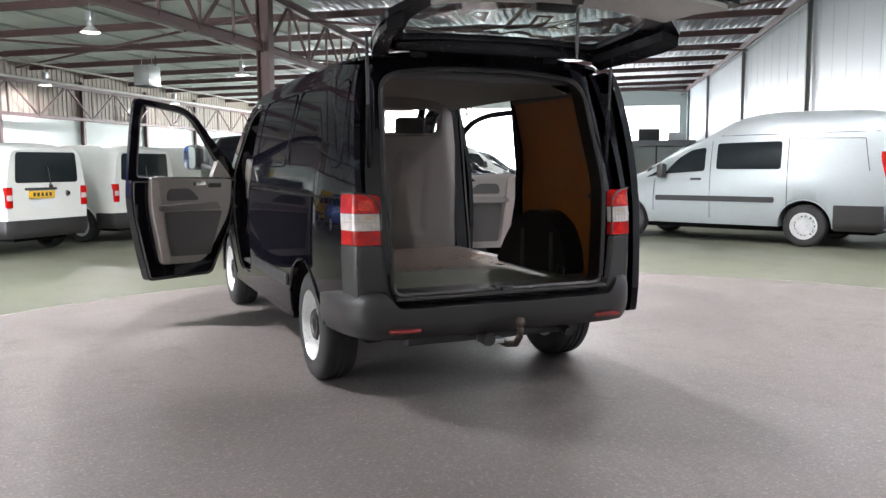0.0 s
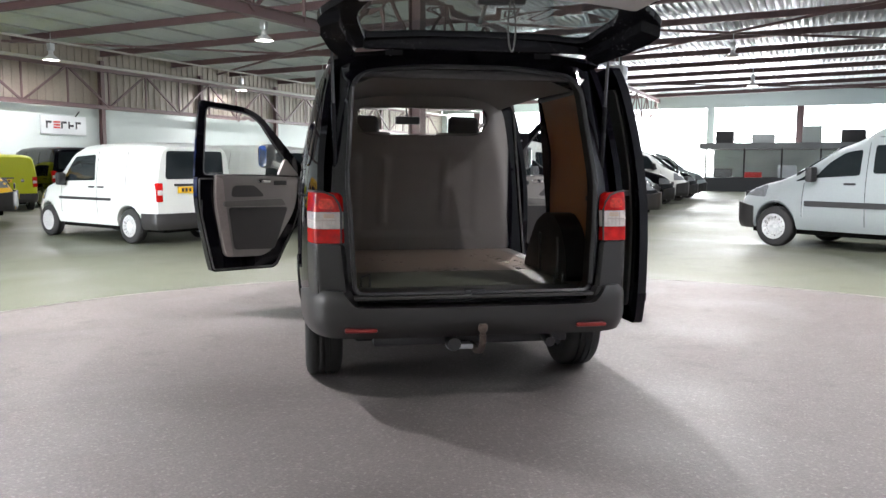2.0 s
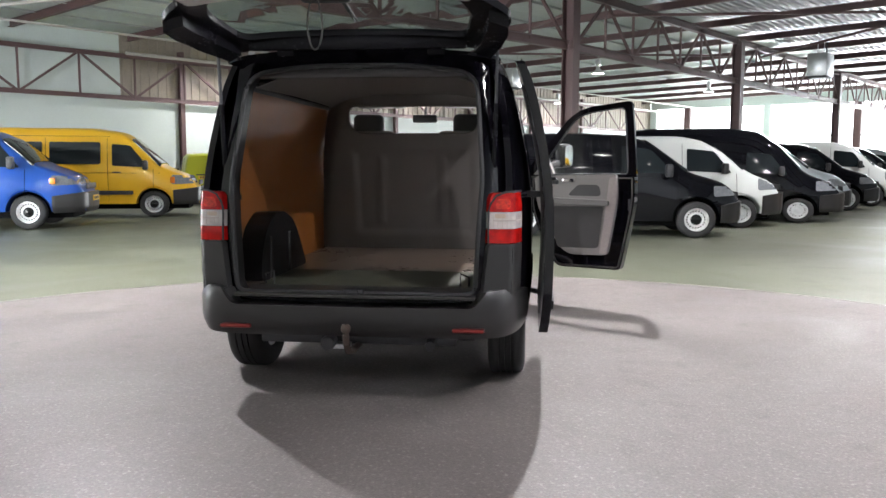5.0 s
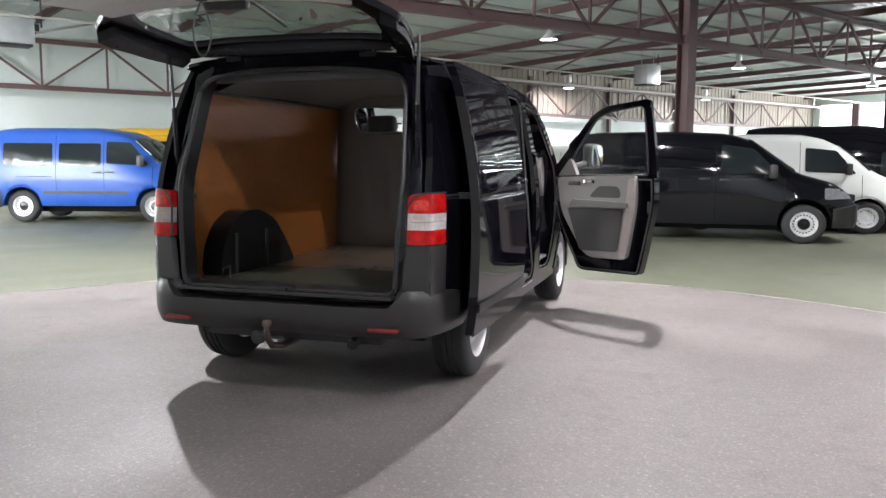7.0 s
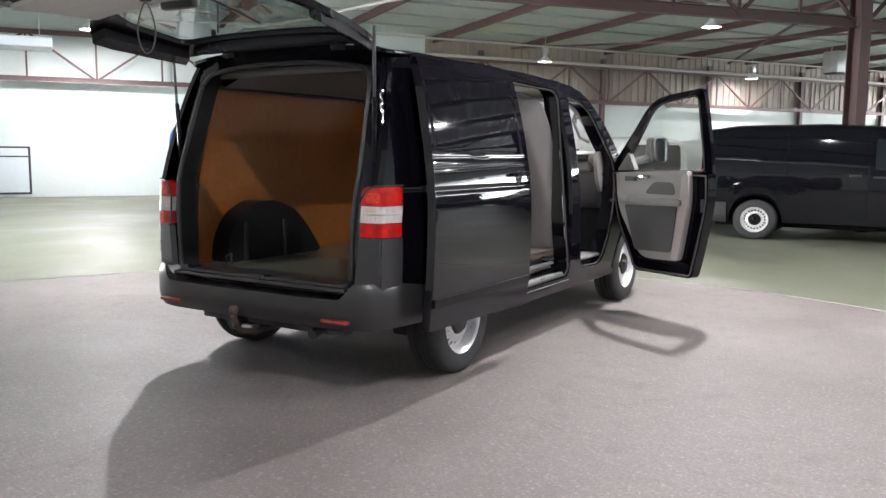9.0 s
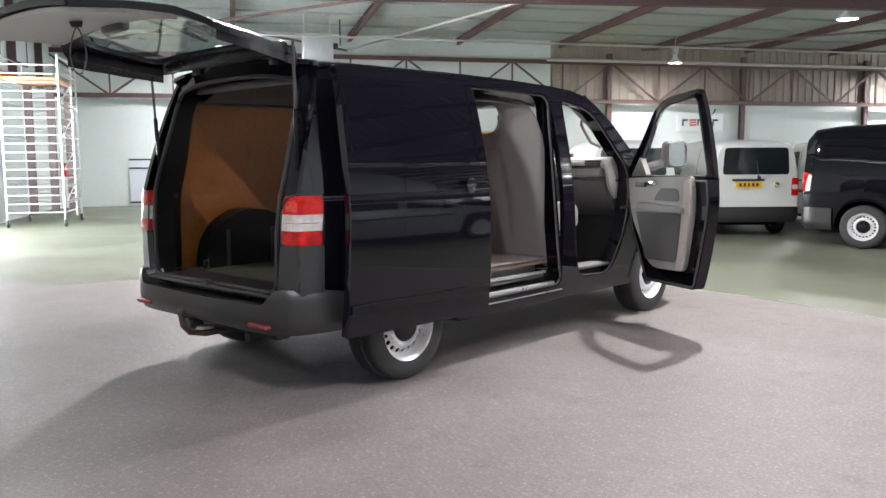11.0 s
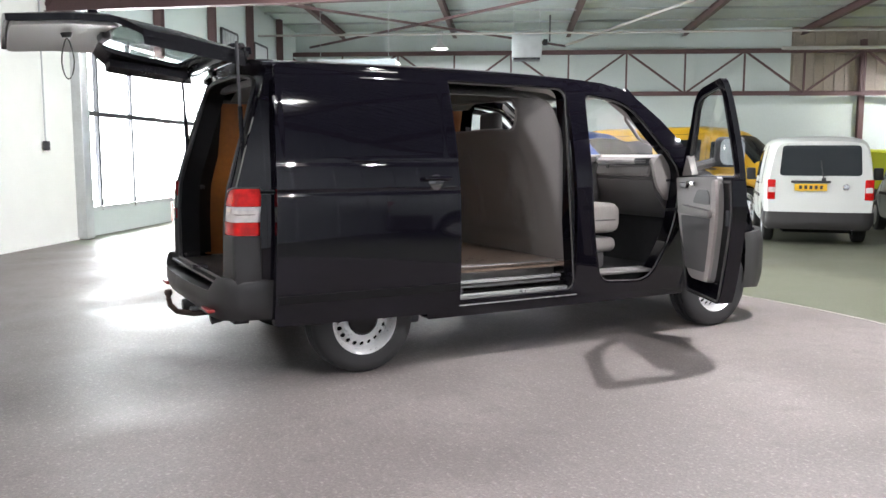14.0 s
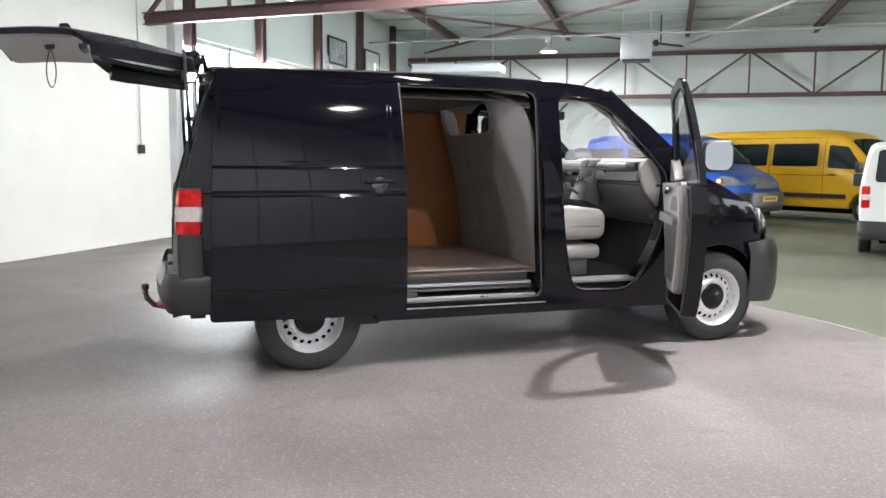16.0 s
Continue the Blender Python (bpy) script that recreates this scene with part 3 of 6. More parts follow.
# picture boards high on the rear wall
for v, dark in ((13.85, True), (16.4, False)):
    pb = thing("picture_board", "framed grey picture board high on the rear wall" if dark else "framed pale picture board high on the rear wall", "picture", m=HALL @ pose(REAR_U + 0.03, v, 3.75))
    part("picture_face", box(0, 0.03, 0, 1.15, 0, 0.62), mat("grey_print", (0.30, 0.32, 0.33), 0.5, vary=0.6, scale=3, fine=9) if dark else SIGN_FACE, pb, smooth=False)
    for q in ((0, 1.15, 0.6, 0.65), (0, 1.15, -0.03, 0.02), (-0.03, 0.02, 0, 0.62), (1.13, 1.18, 0, 0.62)):
        part("picture_frame", box(0.0, 0.045, q[0], q[1], q[2], q[3]), DARK_METAL, pb, smooth=False)
# notice board by the scaffold
nb = thing("notice_board", "tall white notice board with grey lines of print", "notice", m=HALL @ pose(REAR_U + 0.03, 13.5, 2.5))
part("board_face", box(0, 0.03, 0, 1.3, 0, 1.4, 0.005), PANEL_WHITE, nb)
for k in range(9):
    part("print_line", box(0.03, 0.034, 0.12, 0.75 + 0.3 * ((k * 37) % 10) / 10, 1.2 - k * 0.12, 1.24 - k * 0.12), PIPE_GREY, nb, smooth=False)
# pull cord on the rear wall
cord = thing("pull_cord_switch", "thin grey cable with a hanging switch on the wall", "switch", m=HALL @ pose(REAR_U + 0.05, 6.12, 0))
part("cable", tube([(0, 0, 5.3), (0, 0, 1.55)], 0.012, 6), GALV, cord)
part("switch_box", box(-0.03, 0.05, -0.04, 0.04, 1.42, 1.56, 0.012), DARK_METAL, cord)
# strip light over the goods door
for v in (8.6,):
    sl = thing("strip_light", "glowing white strip light under the roof", "lamp", "strip lights", m=HALL @ pose(REAR_U + 1.2, v, 4.35))
    part("housing", box(-0.08, 0.08, -0.8, 0.8, 0.05, 0.12, 0.01), PANEL_WHITE, sl)
    part("tube_lamp", tube([(0, -0.75, 0.02), (0, 0.75, 0.02)], 0.03, 8), TUBE_GLOW, sl)
    for y in (-0.6, 0.6):
        part("hanger", tube([(0, y, 0.12), (0, y, 0.85)], 0.008, 5), GALV, sl)

# white ventilation box under the roof
vb = thing("ventilation_box", "long white ventilation box hung under the roof", "duct", m=HALL @ pose(-2.75, 16.0, 3.6))
part("box_body", box(-1.15, 1.15, -0.5, 0.5, 0, 0.22, 0.03), PANEL_WHITE, vb)
for x in (-0.9, 0.9):
    part("hanger", tube([(x, 0, 0.22), (x, 0, 1.75)], 0.01, 6), GALV, vb)
# mobile scaffold tower
sc = thing("scaffold_tower", "aluminium mobile scaffold tower with platforms and castors", "scaffold", m=HALL @ pose(-4.5, 13.75, 0) @ Matrix.Diagonal((0.78, 0.9, 0.88, 1)))
for x in (-0.7, 0.7):
    for y in (-1.05, 1.05):
        part("upright", tube([(x, y, 0.18), (x, y, 4.0)], 0.026), ALU, sc)
        part("castor", lathe([(0.02, -0.03), (0.09, -0.03), (0.1, 0), (0.09, 0.03), (0.02, 0.03)], 16), DARK_METAL, sc).matrix_basis = pose(x, y, 0.1)
        part("castor_fork", box(x - 0.04, x + 0.04, y - 0.02, y + 0.02, 0.1, 0.2), GALV, sc)
SCAFFOLD_POST = mat("dark_brown_post", (0.05, 0.032, 0.032), 0.6, vary=0.2)
for x, y in ((-0.45, 0.55), (0.12, 0.55), (0.58, 0.55)):
    part("channel_post", box(x - 0.10, x + 0.10, y - 0.05, y + 0.05, 0.2, 3.4), SCAFFOLD_POST, sc, "dark brown steel channel", False)
for k in range(18):
    z = 0.35 + k * 0.2
    for y in (-1.05, 1.05):
        part("rung", tube([(-0.7, y, z), (0.7, y, z)], 0.018, 6), ALU, sc)
    part("rung", tube([(0.7, -1.05, z), (0.7, 0.45, z)], 0.018, 6), ALU, sc)
part("inner_upright", tube([(0.7, 0.45, 0.18), (0.7, 0.45, 3.9)], 0.03), ALU, sc)
part("fuel_can", box(0.25, 0.5, 0.72, 0.98, 1.15, 1.5, 0.04), RED_PAINT, sc, "red plastic can")
part("can_shelf", box(0.1, 0.66, 0.5, 1.03, 1.12, 1.15), GALV, sc, smooth=False)
for k, z in enumerate((0.6, 1.35, 2.1, 2.85, 3.6, 3.95)):
    for x in (-0.7, 0.7):
        part("rail", tube([(x, -1.05, z), (x, 1.05, z)], 0.02, 6), ALU, sc)
for k in range(4):
    part("brace", tube([(0.7, -1.0, 0.5 + k * 0.8), (0.7, 1.0, 1.2 + k * 0.8)], 0.016, 6), ALU, sc)
part("platform", box(-0.66, 0.66, -1.02, 1.02, 3.42, 3.48, 0.005), mat("scaffold_board", (0.45, 0.22, 0.10), 0.7), sc)
part("toe_board", box(-0.68, -0.66, -1.02, 1.02, 3.48, 3.62), RED_PAINT, sc, smooth=False)

# glass kiosk at the far end
ki = thing("office_kiosk", "small dark-framed glazed site office", "kiosk", m=HALL @ pose(40.6, 0, 0))
part("lower_wall", box(0, 5, -6.3, 3.0, 0, 0.72), mat("kiosk_dark", (0.03, 0.035, 0.04), 0.5), ki, smooth=False)
part("roof_slab", box(-0.3, 5.2, -6.4, 3.2, 2.2, 2.5), mat("kiosk_roof", (0.20, 0.21, 0.22), 0.6), ki, smooth=False)
part("back_wall", box(3.8, 4.0, -6.2, 2.9, 0.72, 2.2), WALL_WHITE, ki, smooth=False)
for v in (-6.2, -4.4, -2.6, -0.8, 1.0, 2.9):
    part("mullion", box(-0.02, 0.06, v - 0.04, v + 0.04, 0.72, 2.2), DARK_METAL, ki, smooth=False)
part("pane", box(0.01, 0.02, -6.2, 2.9, 0.72, 2.2), CLEAR_GLASS, ki, smooth=False).visible_shadow = False
for k, v in enumerate((-5.0, -3.4, -1.5, 0.2, 1.7)):
    part("desk_box", box(1.2, 1.9, v, v + 0.9, 0.72, 1.0 + 0.18 * (k % 3), 0.02), (RED_PAINT, PLASTIC, PANEL_WHITE)[k % 3], ki)
for k, v in enumerate((-6.0, -4.6, -2.6, -0.4, 1.6)):
    part("stored_box", box(0.6, 1.5, v, v + 0.9 + 0.2 * (k % 2), 2.5, 2.95 + 0.2 * (k % 3), 0.02), (SIGN_FACE, PLASTIC, WALL_WHITE)[k % 3], ki)


# ---- wheels ----
def wheel_meshes():
    R, w = 0.335, 0.215
    prof = [(0.205, -w * 0.42), (0.215, -w / 2), (0.27, -w * 0.52), (0.315, -w * 0.47), (0.329, -w * 0.40), (R, -w * 0.30)]
    for a in (-0.17, 0.0, 0.17):
        prof += [(R, w * (a - 0.035)), (R - 0.010, w * (a - 0.03)), (R - 0.010, w * (a + 0.03)), (R, w * (a + 0.035))]
    prof += [(R, w * 0.30), (0.329, w * 0.40), (0.315, w * 0.47), (0.27, w * 0.52), (0.215, w / 2), (0.205, w * 0.42)]
    tyre = lathe(prof, 48, closed=True)
    barrel = lathe([(0.208, -0.09), (0.19, -0.085), (0.185, 0.04), (0.200, 0.080), (0.218, 0.092), (0.226, 0.108), (0.212, 0.106), (0.196, 0.086), (0.189, 0.050), (0.180, 0.035), (0.180, -0.085)], 40, closed=True)
    holes = [[(0.156 * math.cos(a) + 0.0155 * math.cos(b), 0.156 * math.sin(a) + 0.0155 * math.sin(b)) for b in (k * math.tau / 8 for k in range(8))]
             for a in (j * math.tau / 20 for j in range(20))]
    circle = [(0.183 * math.cos(k * math.tau / 40), 0.183 * math.sin(k * math.tau / 40)) for k in range(40)]

    def dish(a, b):
        r = math.hypot(a, b)
        return (interp([(0, 0.03), (0.06, 0.035), (0.085, 0.055), (0.105, 0.078), (0.118, 0.082), (0.136, 0.062), (0.172, 0.040), (0.185, 0.036)], r), a, b)
    disc = shell(circle, dish, (-0.008, 0, 0), holes, 0.045)
    back = lathe([(0.19, 0.015), (0.0, 0.016), (0.0, 0.01), (0.19, 0.009)], 24)
    cap = lathe([(0.0, 0.096), (0.03, 0.094), (0.045, 0.086), (0.085, 0.088), (0.099, 0.074), (0.099, 0.03), (0.0, 0.03)], 24)
    return tyre, join(barrel, disc), back, cap


_w = [part(nm, b, m_) for nm, b, m_ in zip(("tyre", "rim", "brake_disc", "centre_cap"), wheel_meshes(), (TYRE, RIM, SHADE_BLACK, mat("gloss_cap", (0.006, 0.006, 0.007), 0.22, spec=0.3)))]
WHEEL_DATA = [(o.name, o.data) for o in _w]
for o in _w:
    bpy.data.objects.remove(o)
ALLOY = mat("bright_wheel_cover", (0.62, 0.63, 0.64), 0.35, metal=0.3, vary=0.1)
_holes = [rounded([(0.10 * math.cos(a - 0.14), 0.10 * math.sin(a - 0.14)), (0.10 * math.cos(a + 0.14), 0.10 * math.sin(a + 0.14)), (0.185 * math.cos(a + 0.13), 0.185 * math.sin(a + 0.13)), (0.185 * math.cos(a - 0.13), 0.185 * math.sin(a - 0.13))], 0.01, 2) for a in (k * math.tau / 14 for k in range(14))]
_cov = shell([(0.214 * math.cos(k * math.tau / 48), 0.214 * math.sin(k * math.tau / 48)) for k in range(48)], lambda a, b: (interp([(0, 0.104), (0.045, 0.102), (0.06, 0.088), (0.12, 0.094), (0.19, 0.108), (0.214, 0.098)], math.hypot(a, b)), a, b), (-0.012, 0, 0), _holes, 0.05, 0.004)
_c = part("wheel_cover", _cov, ALLOY)
COVER_DATA = _c.data
bpy.data.objects.remove(_c)


def wheel(parent, x, y, side, r=0.335, cover=False, steer=0.0):
    """A wheel at x, y whose outer face looks to its side."""
    w = new("wheel")
    w.parent = parent
    s = r / 0.335
    w.matrix_basis = pose(x, y, r, 0, 0, (0 if side > 0 else 180) + steer) @ Matrix.Diagonal((s, s, s, 1))
    for name, data in WHEEL_DATA:
        if cover and name == "centre_cap":
            o = new("wheel_cover", COVER_DATA)
        else:
            o = new(name.split(".")[0], data)
        o.parent = w
    return w


# ---- parked vehicles ----
HEAD_LENS = mat("head_lens", (0.17, 0.18, 0.19), 0.12, vary=0.35, scale=18, fine=60, coat=0.4, rvary=0.0)
SECT = [(0.93, 0.0), (0.965, 0.06), (0.99, 0.2), (1.0, 0.34), (0.997, 0.46), (0.975, 0.58), (0.945, 0.70), (0.905, 0.82), (0.87, 0.90), (0.83, 0.945), (0.76, 0.972), (0.62, 0.986), (0.34, 0.997), (0.0, 1.0)]


class Body:
    """The outside of a parked vehicle: a roofline, a plan width and a cross-section."""

    def __init__(self, top, plan, low, arches, r):
        self.top, self.plan, self.low, self.arches, self.r = top, plan, low, arches, r

    def zt(self, y):
        return sum(interp(self.top, y + d) for d in (-0.05, 0, 0.05)) / 3

    def w(self, y):
        return interp(self.plan, y)

    def side(self, y, z):
        f = (z - self.low) / max(0.05, self.zt(y) - self.low)
        return self.w(y) * interp([(s, x) for x, s in SECT], f)

    def roof(self, x, y):
        f = min(1, abs(x) / self.w(y))
        t = interp(sorted((a, s) for a, s in SECT if s > 0.8), f)
        return self.low + (self.zt(y) - self.low) * t

    def bottom(self, y):
        z = self.low
        for c in self.arches:
            d = abs(y - c)
            if d < self.r * 1.22:
                z = max(z, self.r + math.sqrt((self.r * 1.22) ** 2 - d * d) * 1.0)
        return z

    def mesh(self):
        y0, y1 = self.top[0][0], self.top[-1][0]
        ys = set(np.linspace(y0, y1, 44).round(4)) | {round(c + self.r * 1.22 * k, 4) for c in self.arches for k in (-1.001, -0.999, -0.97, -0.9, -0.8, -0.62, -0.4, -0.2, 0, 0.2, 0.4, 0.62, 0.8, 0.9, 0.97, 0.999, 1.001)}
        bm = bmesh.new()
        rings = []
        for y in sorted(v for v in ys if y0 <= v <= y1):
            zb, zt = self.bottom(y), self.zt(y)
            pts = [(0.0, zb)]
            for fx, fs in SECT:
                z = self.low + (zt - self.low) * fs
                z = max(z, zb + (zt - zb) * fs * 0.2)
                x = fx * self.w(y) if z > zb + 1e-3 else self.side(y, zb)
                pts.append((x, z))
            ring = [bm.verts.new((x, y, z)) for x, z in pts] + [bm.verts.new((-x, y, z)) for x, z in reversed(pts[1:-1])]
            rings.append(ring)
        for a, b in zip(rings, rings[1:]):
            for i in range(len(a)):
                j = (i + 1) % len(a)
                bm.faces.new((a[i], a[j], b[j], b[i]))
        bm.faces.new(rings[0])
        bm.faces.new(rings[-1])
        return bm


def plate(parent, y, z, facing, x=0.0, w=0.52):
    s = -1 if facing < 0 else 1
    p = part("number_plate", box(x - w / 2, x + w / 2, y, y + 0.012 * s, z - 0.055, z + 0.055, 0.003, 1), YELLOW_PLATE, parent, "yellow number plate with dark bars")
    for k in range(5):
        xx = x - w * 0.36 + k * w * 0.16
        part("plate_bar", box(xx, xx + w * 0.09, y + 0.012 * s, y + 0.016 * s, z - 0.03, z + 0.03), INK, p, smooth=False)


def parked(name, label, category, paint, kind, m, cover=True, rear_glass=True, plate_front=True, group="parked vehicles", side_glass=True):
    """A parked van or car of one of the kinds below, its origin on the ground under the rear axle."""
    K = KINDS[kind]
    t = thing(name, label, category, group, m=m)
    B = Body(K["top"], K["plan"], K["low"], (0.0, K["wb"]), K["r"])
    y0, y1 = K["top"][0][0], K["top"][-1][0]
    part("body", B.mesh(), paint, t, angle=30)
    # plain near-black boxes give the shade under the body and in the wells
    part("underbody", box(-0.55, 0.55, y0 + 0.2, y1 - 0.25, 0.2, B.low + 0.25), SHADE_BLACK, t, smooth=False)
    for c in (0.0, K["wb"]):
        part("wheel_well", box(-0.62, 0.62, c - K["r"] * 1.18, c + K["r"] * 1.18, K["r"] * 0.9, K["r"] * 2.2), SHADE_BLACK, t, smooth=False)
    tr = K["wheel_x"]
    for x in (-tr, tr):
        for y in (0.0, K["wb"]):
            wheel(t, x, y, x, K["r"], cover)
    for s in (-1, 1):
        for win in (K["side_windows"] if side_glass else K["side_windows"][:1]):
            part("side_window", shell(rounded(win, 0.05), lambda a, b: (s * (B.side(a, b) + 0.012), a, b), (-s * 0.03, 0, 0), cell=0.1), DARK_GLASS, t)
        for line in K["seams"]:
            (a0, b0), (a1, b1) = line
            n = 8
            pts = [(a0 + (a1 - a0) * k / n, b0 + (b1 - b0) * k / n) for k in range(n + 1)]
            part("door_gap", tube([(s * (B.side(a, b) + 0.0005), a, b) for a, b in pts], 0.005, 4), SHADE_BLACK, t)
        for y, z in K["handles"]:
            part("door_handle", box(s * (B.side(y, z)) - 0.03, s * B.side(y, z) + 0.03, y - 0.09, y + 0.09, z - 0.018, z + 0.018, 0.012), PLASTIC, t)
        if K.get("moulding"):
            ya, yb, z, h = K["moulding"]
            part("side_moulding", shell(rounded([(ya, z - h), (yb, z - h), (yb, z + h), (ya, z + h)], 0.03), lambda a, b: (s * (B.side(a, b) + 0.02), a, b), (-s * 0.03, 0, 0), cell=0.3), PLASTIC, t)
        ym, zm = K["mirror"]
        xm = B.side(ym, zm)
        part("door_mirror", join(box(s * (xm + 0.13) - 0.09, s * (xm + 0.13) + 0.09, ym - 0.07, ym + 0.05, zm - 0.12, zm + 0.12, 0.035), tube([(s * (xm - 0.02), ym, zm - 0.1), (s * (xm + 0.1), ym, zm - 0.08)], 0.03, 6)), PLASTIC, t)
        # lights
        zl0, zl1, wl = K["tail"]
        xw = B.side(y0 + 0.03, (zl0 + zl1) / 2)
        tl = part("tail_light", box(s * (xw - wl / 2) - wl / 2, s * (xw - wl / 2) + wl / 2 + s * 0.008, y0 - 0.012, y0 + 0.09, zl0, zl1, 0.02), RED_LENS, t, "red and white tail light")
        part("reversing_lens", box(s * (xw - wl / 2) - wl * 0.42, s * (xw - wl / 2) + wl * 0.42, y0 - 0.016, y0 + 0.03, zl0 + (zl1 - zl0) * 0.36, zl0 + (zl1 - zl0) * 0.62, 0.008), WHITE_LENS, tl)
        za, zb, ya = K["head"]
        xo = B.w(ya)
        hl = part("headlight", shell(rounded([(ya, za), (y1 - 0.08, za + 0.02), (y1 - 0.16, zb - 0.02), (ya, zb)], 0.04), lambda a, b: (s * (B.side(a, b) + 0.014), a, b), (-s * 0.05, 0, 0), cell=0.06), HEAD_LENS, t, "clear headlight")
        if K.get("amber"):
            part("indicator", box(s * (xo * 0.95) - 0.03, s * (xo * 0.95) + 0.03, ya - 0.03, ya + 0.08, za + 0.03, zb - 0.05, 0.015), AMBER_LENS, hl)
    # windscreen
    ya, yb = K["screen"]
    def ws(a, b):
        y = ya + (yb - ya) * b
        x = a * (B.w(y) * (0.90 - 0.07 * b))
        return (x, y + 0.015, B.roof(x, y) + 0.022)
    part("windscreen", shell(rounded([(-0.97, 0.03), (0.97, 0.03), (0.93, 0.97), (-0.93, 0.97)], 0.06), ws, (0, 0.0, -0.02), cell=0.12), DARK_GLASS, t, "dark reflecting windscreen")
    # bumpers, plates

    def wrap(ye, sg, length):
        """A bumper's plan, from the middle of the vehicle's end round to its flank."""
        def at_t(t):
            t = min(1.02, abs(t))
            if t < 0.4:
                return (t / 0.4 * (B.w(ye) - 0.04), ye + sg * (0.07 - 0.03 * (t / 0.4) ** 2))
            y = ye + sg * (0.04 - (t - 0.4) / 0.6 * length)
            return (B.w(min(max(y, y0), y1)) + 0.022, y)

        def surf(a, b):
            p = [at_t(abs(a) + d) for d in (-0.07, -0.035, 0, 0.035, 0.07)]
            tuck = 0.05 * max(0, (K["low"] + 0.1 - b) / 0.13) ** 2
            x, y = sum(q[0] for q in p) / 5, sum(q[1] for q in p) / 5
            return (math.copysign(max(0, x if abs(a) > 0.08 else at_t(a)[0]) - tuck * min(1, abs(a) * 2), a), y - sg * tuck * (1 - min(1, abs(a))), b)
        return surf
    bp = K["bumper_paint"]
    part("rear_bumper", shell(rounded([(-1, K["low"] - 0.03), (1, K["low"] - 0.03), (1, K["bz"]), (-1, K["bz"])], 0.03), wrap(y0, -1, -y0 - K["r"] * 1.22 - 0.03), (0, 0.05, 0), cell=0.06), BUMPER if bp is None else bp, t)
    part("front_bumper", shell(rounded([(-1, K["low"] - 0.03), (1, K["low"] - 0.03), (1, K["bz"] - 0.02), (0.4, K["bz"] + 0.05), (-0.4, K["bz"] + 0.05), (-1, K["bz"] - 0.02)], 0.03), wrap(y1, 1, y1 - K["wb"] - K["r"] * 1.22 - 0.03), (0, -0.05, 0), cell=0.06), BUMPER if bp is None else bp, t)
    part("grille", box(-0.42, 0.42, y1 - 0.02, y1 + 0.015, K["bz"] + 0.10, K["bz"] + 0.22, 0.015), PLASTIC, t)
    plate(t, y0 - K.get("plate_out", 0.02), K["plate_z"], -1, K.get("plate_x", 0.0))
    if plate_front:
        plate(t, y1 + 0.075, K["bz"] - 0.08, 1)
    if rear_glass:
        zr0, zr1 = K["rear_window"]
        wtop = B.side(y0 + 0.03, zr1)
        outline = rounded([(-wtop * 0.93, zr0), (wtop * 0.93, zr0), (wtop * 0.88, zr1), (-wtop * 0.88, zr1)], 0.07)
        part("rear_window", shell(outline, lambda a, b: (a, y0 - 0.004, b), (0, 0.012, 0), cell=0), DARK_GLASS, t, "dark tinted rear window")
        part("rear_wiper", join(tube([(0.05, y0 - 0.02, zr0 - 0.06), (0.0, y0 - 0.02, zr0 + 0.25)], 0.01, 6), box(0.02, 0.09, y0 - 0.03, y0, zr0 - 0.09, zr0 - 0.03, 0.01)), PLASTIC, t)
    part("plate_recess", box(K.get("plate_x", 0) - 0.32, K.get("plate_x", 0) + 0.32, y0 - 0.03, y0 + 0.01, K["plate_z"] + 0.07, K["plate_z"] + 0.11, 0.01), PLASTIC, t)
    part("rear_badge", lathe([(0.0, 0.012), (0.045, 0.010), (0.055, 0.0), (0.0, 0.0)], 20, "z"), CHROME, t).matrix_basis = pose(K.get("badge_x", 0.36), y0 - 0.005, K["plate_z"], 90)
    return t, B


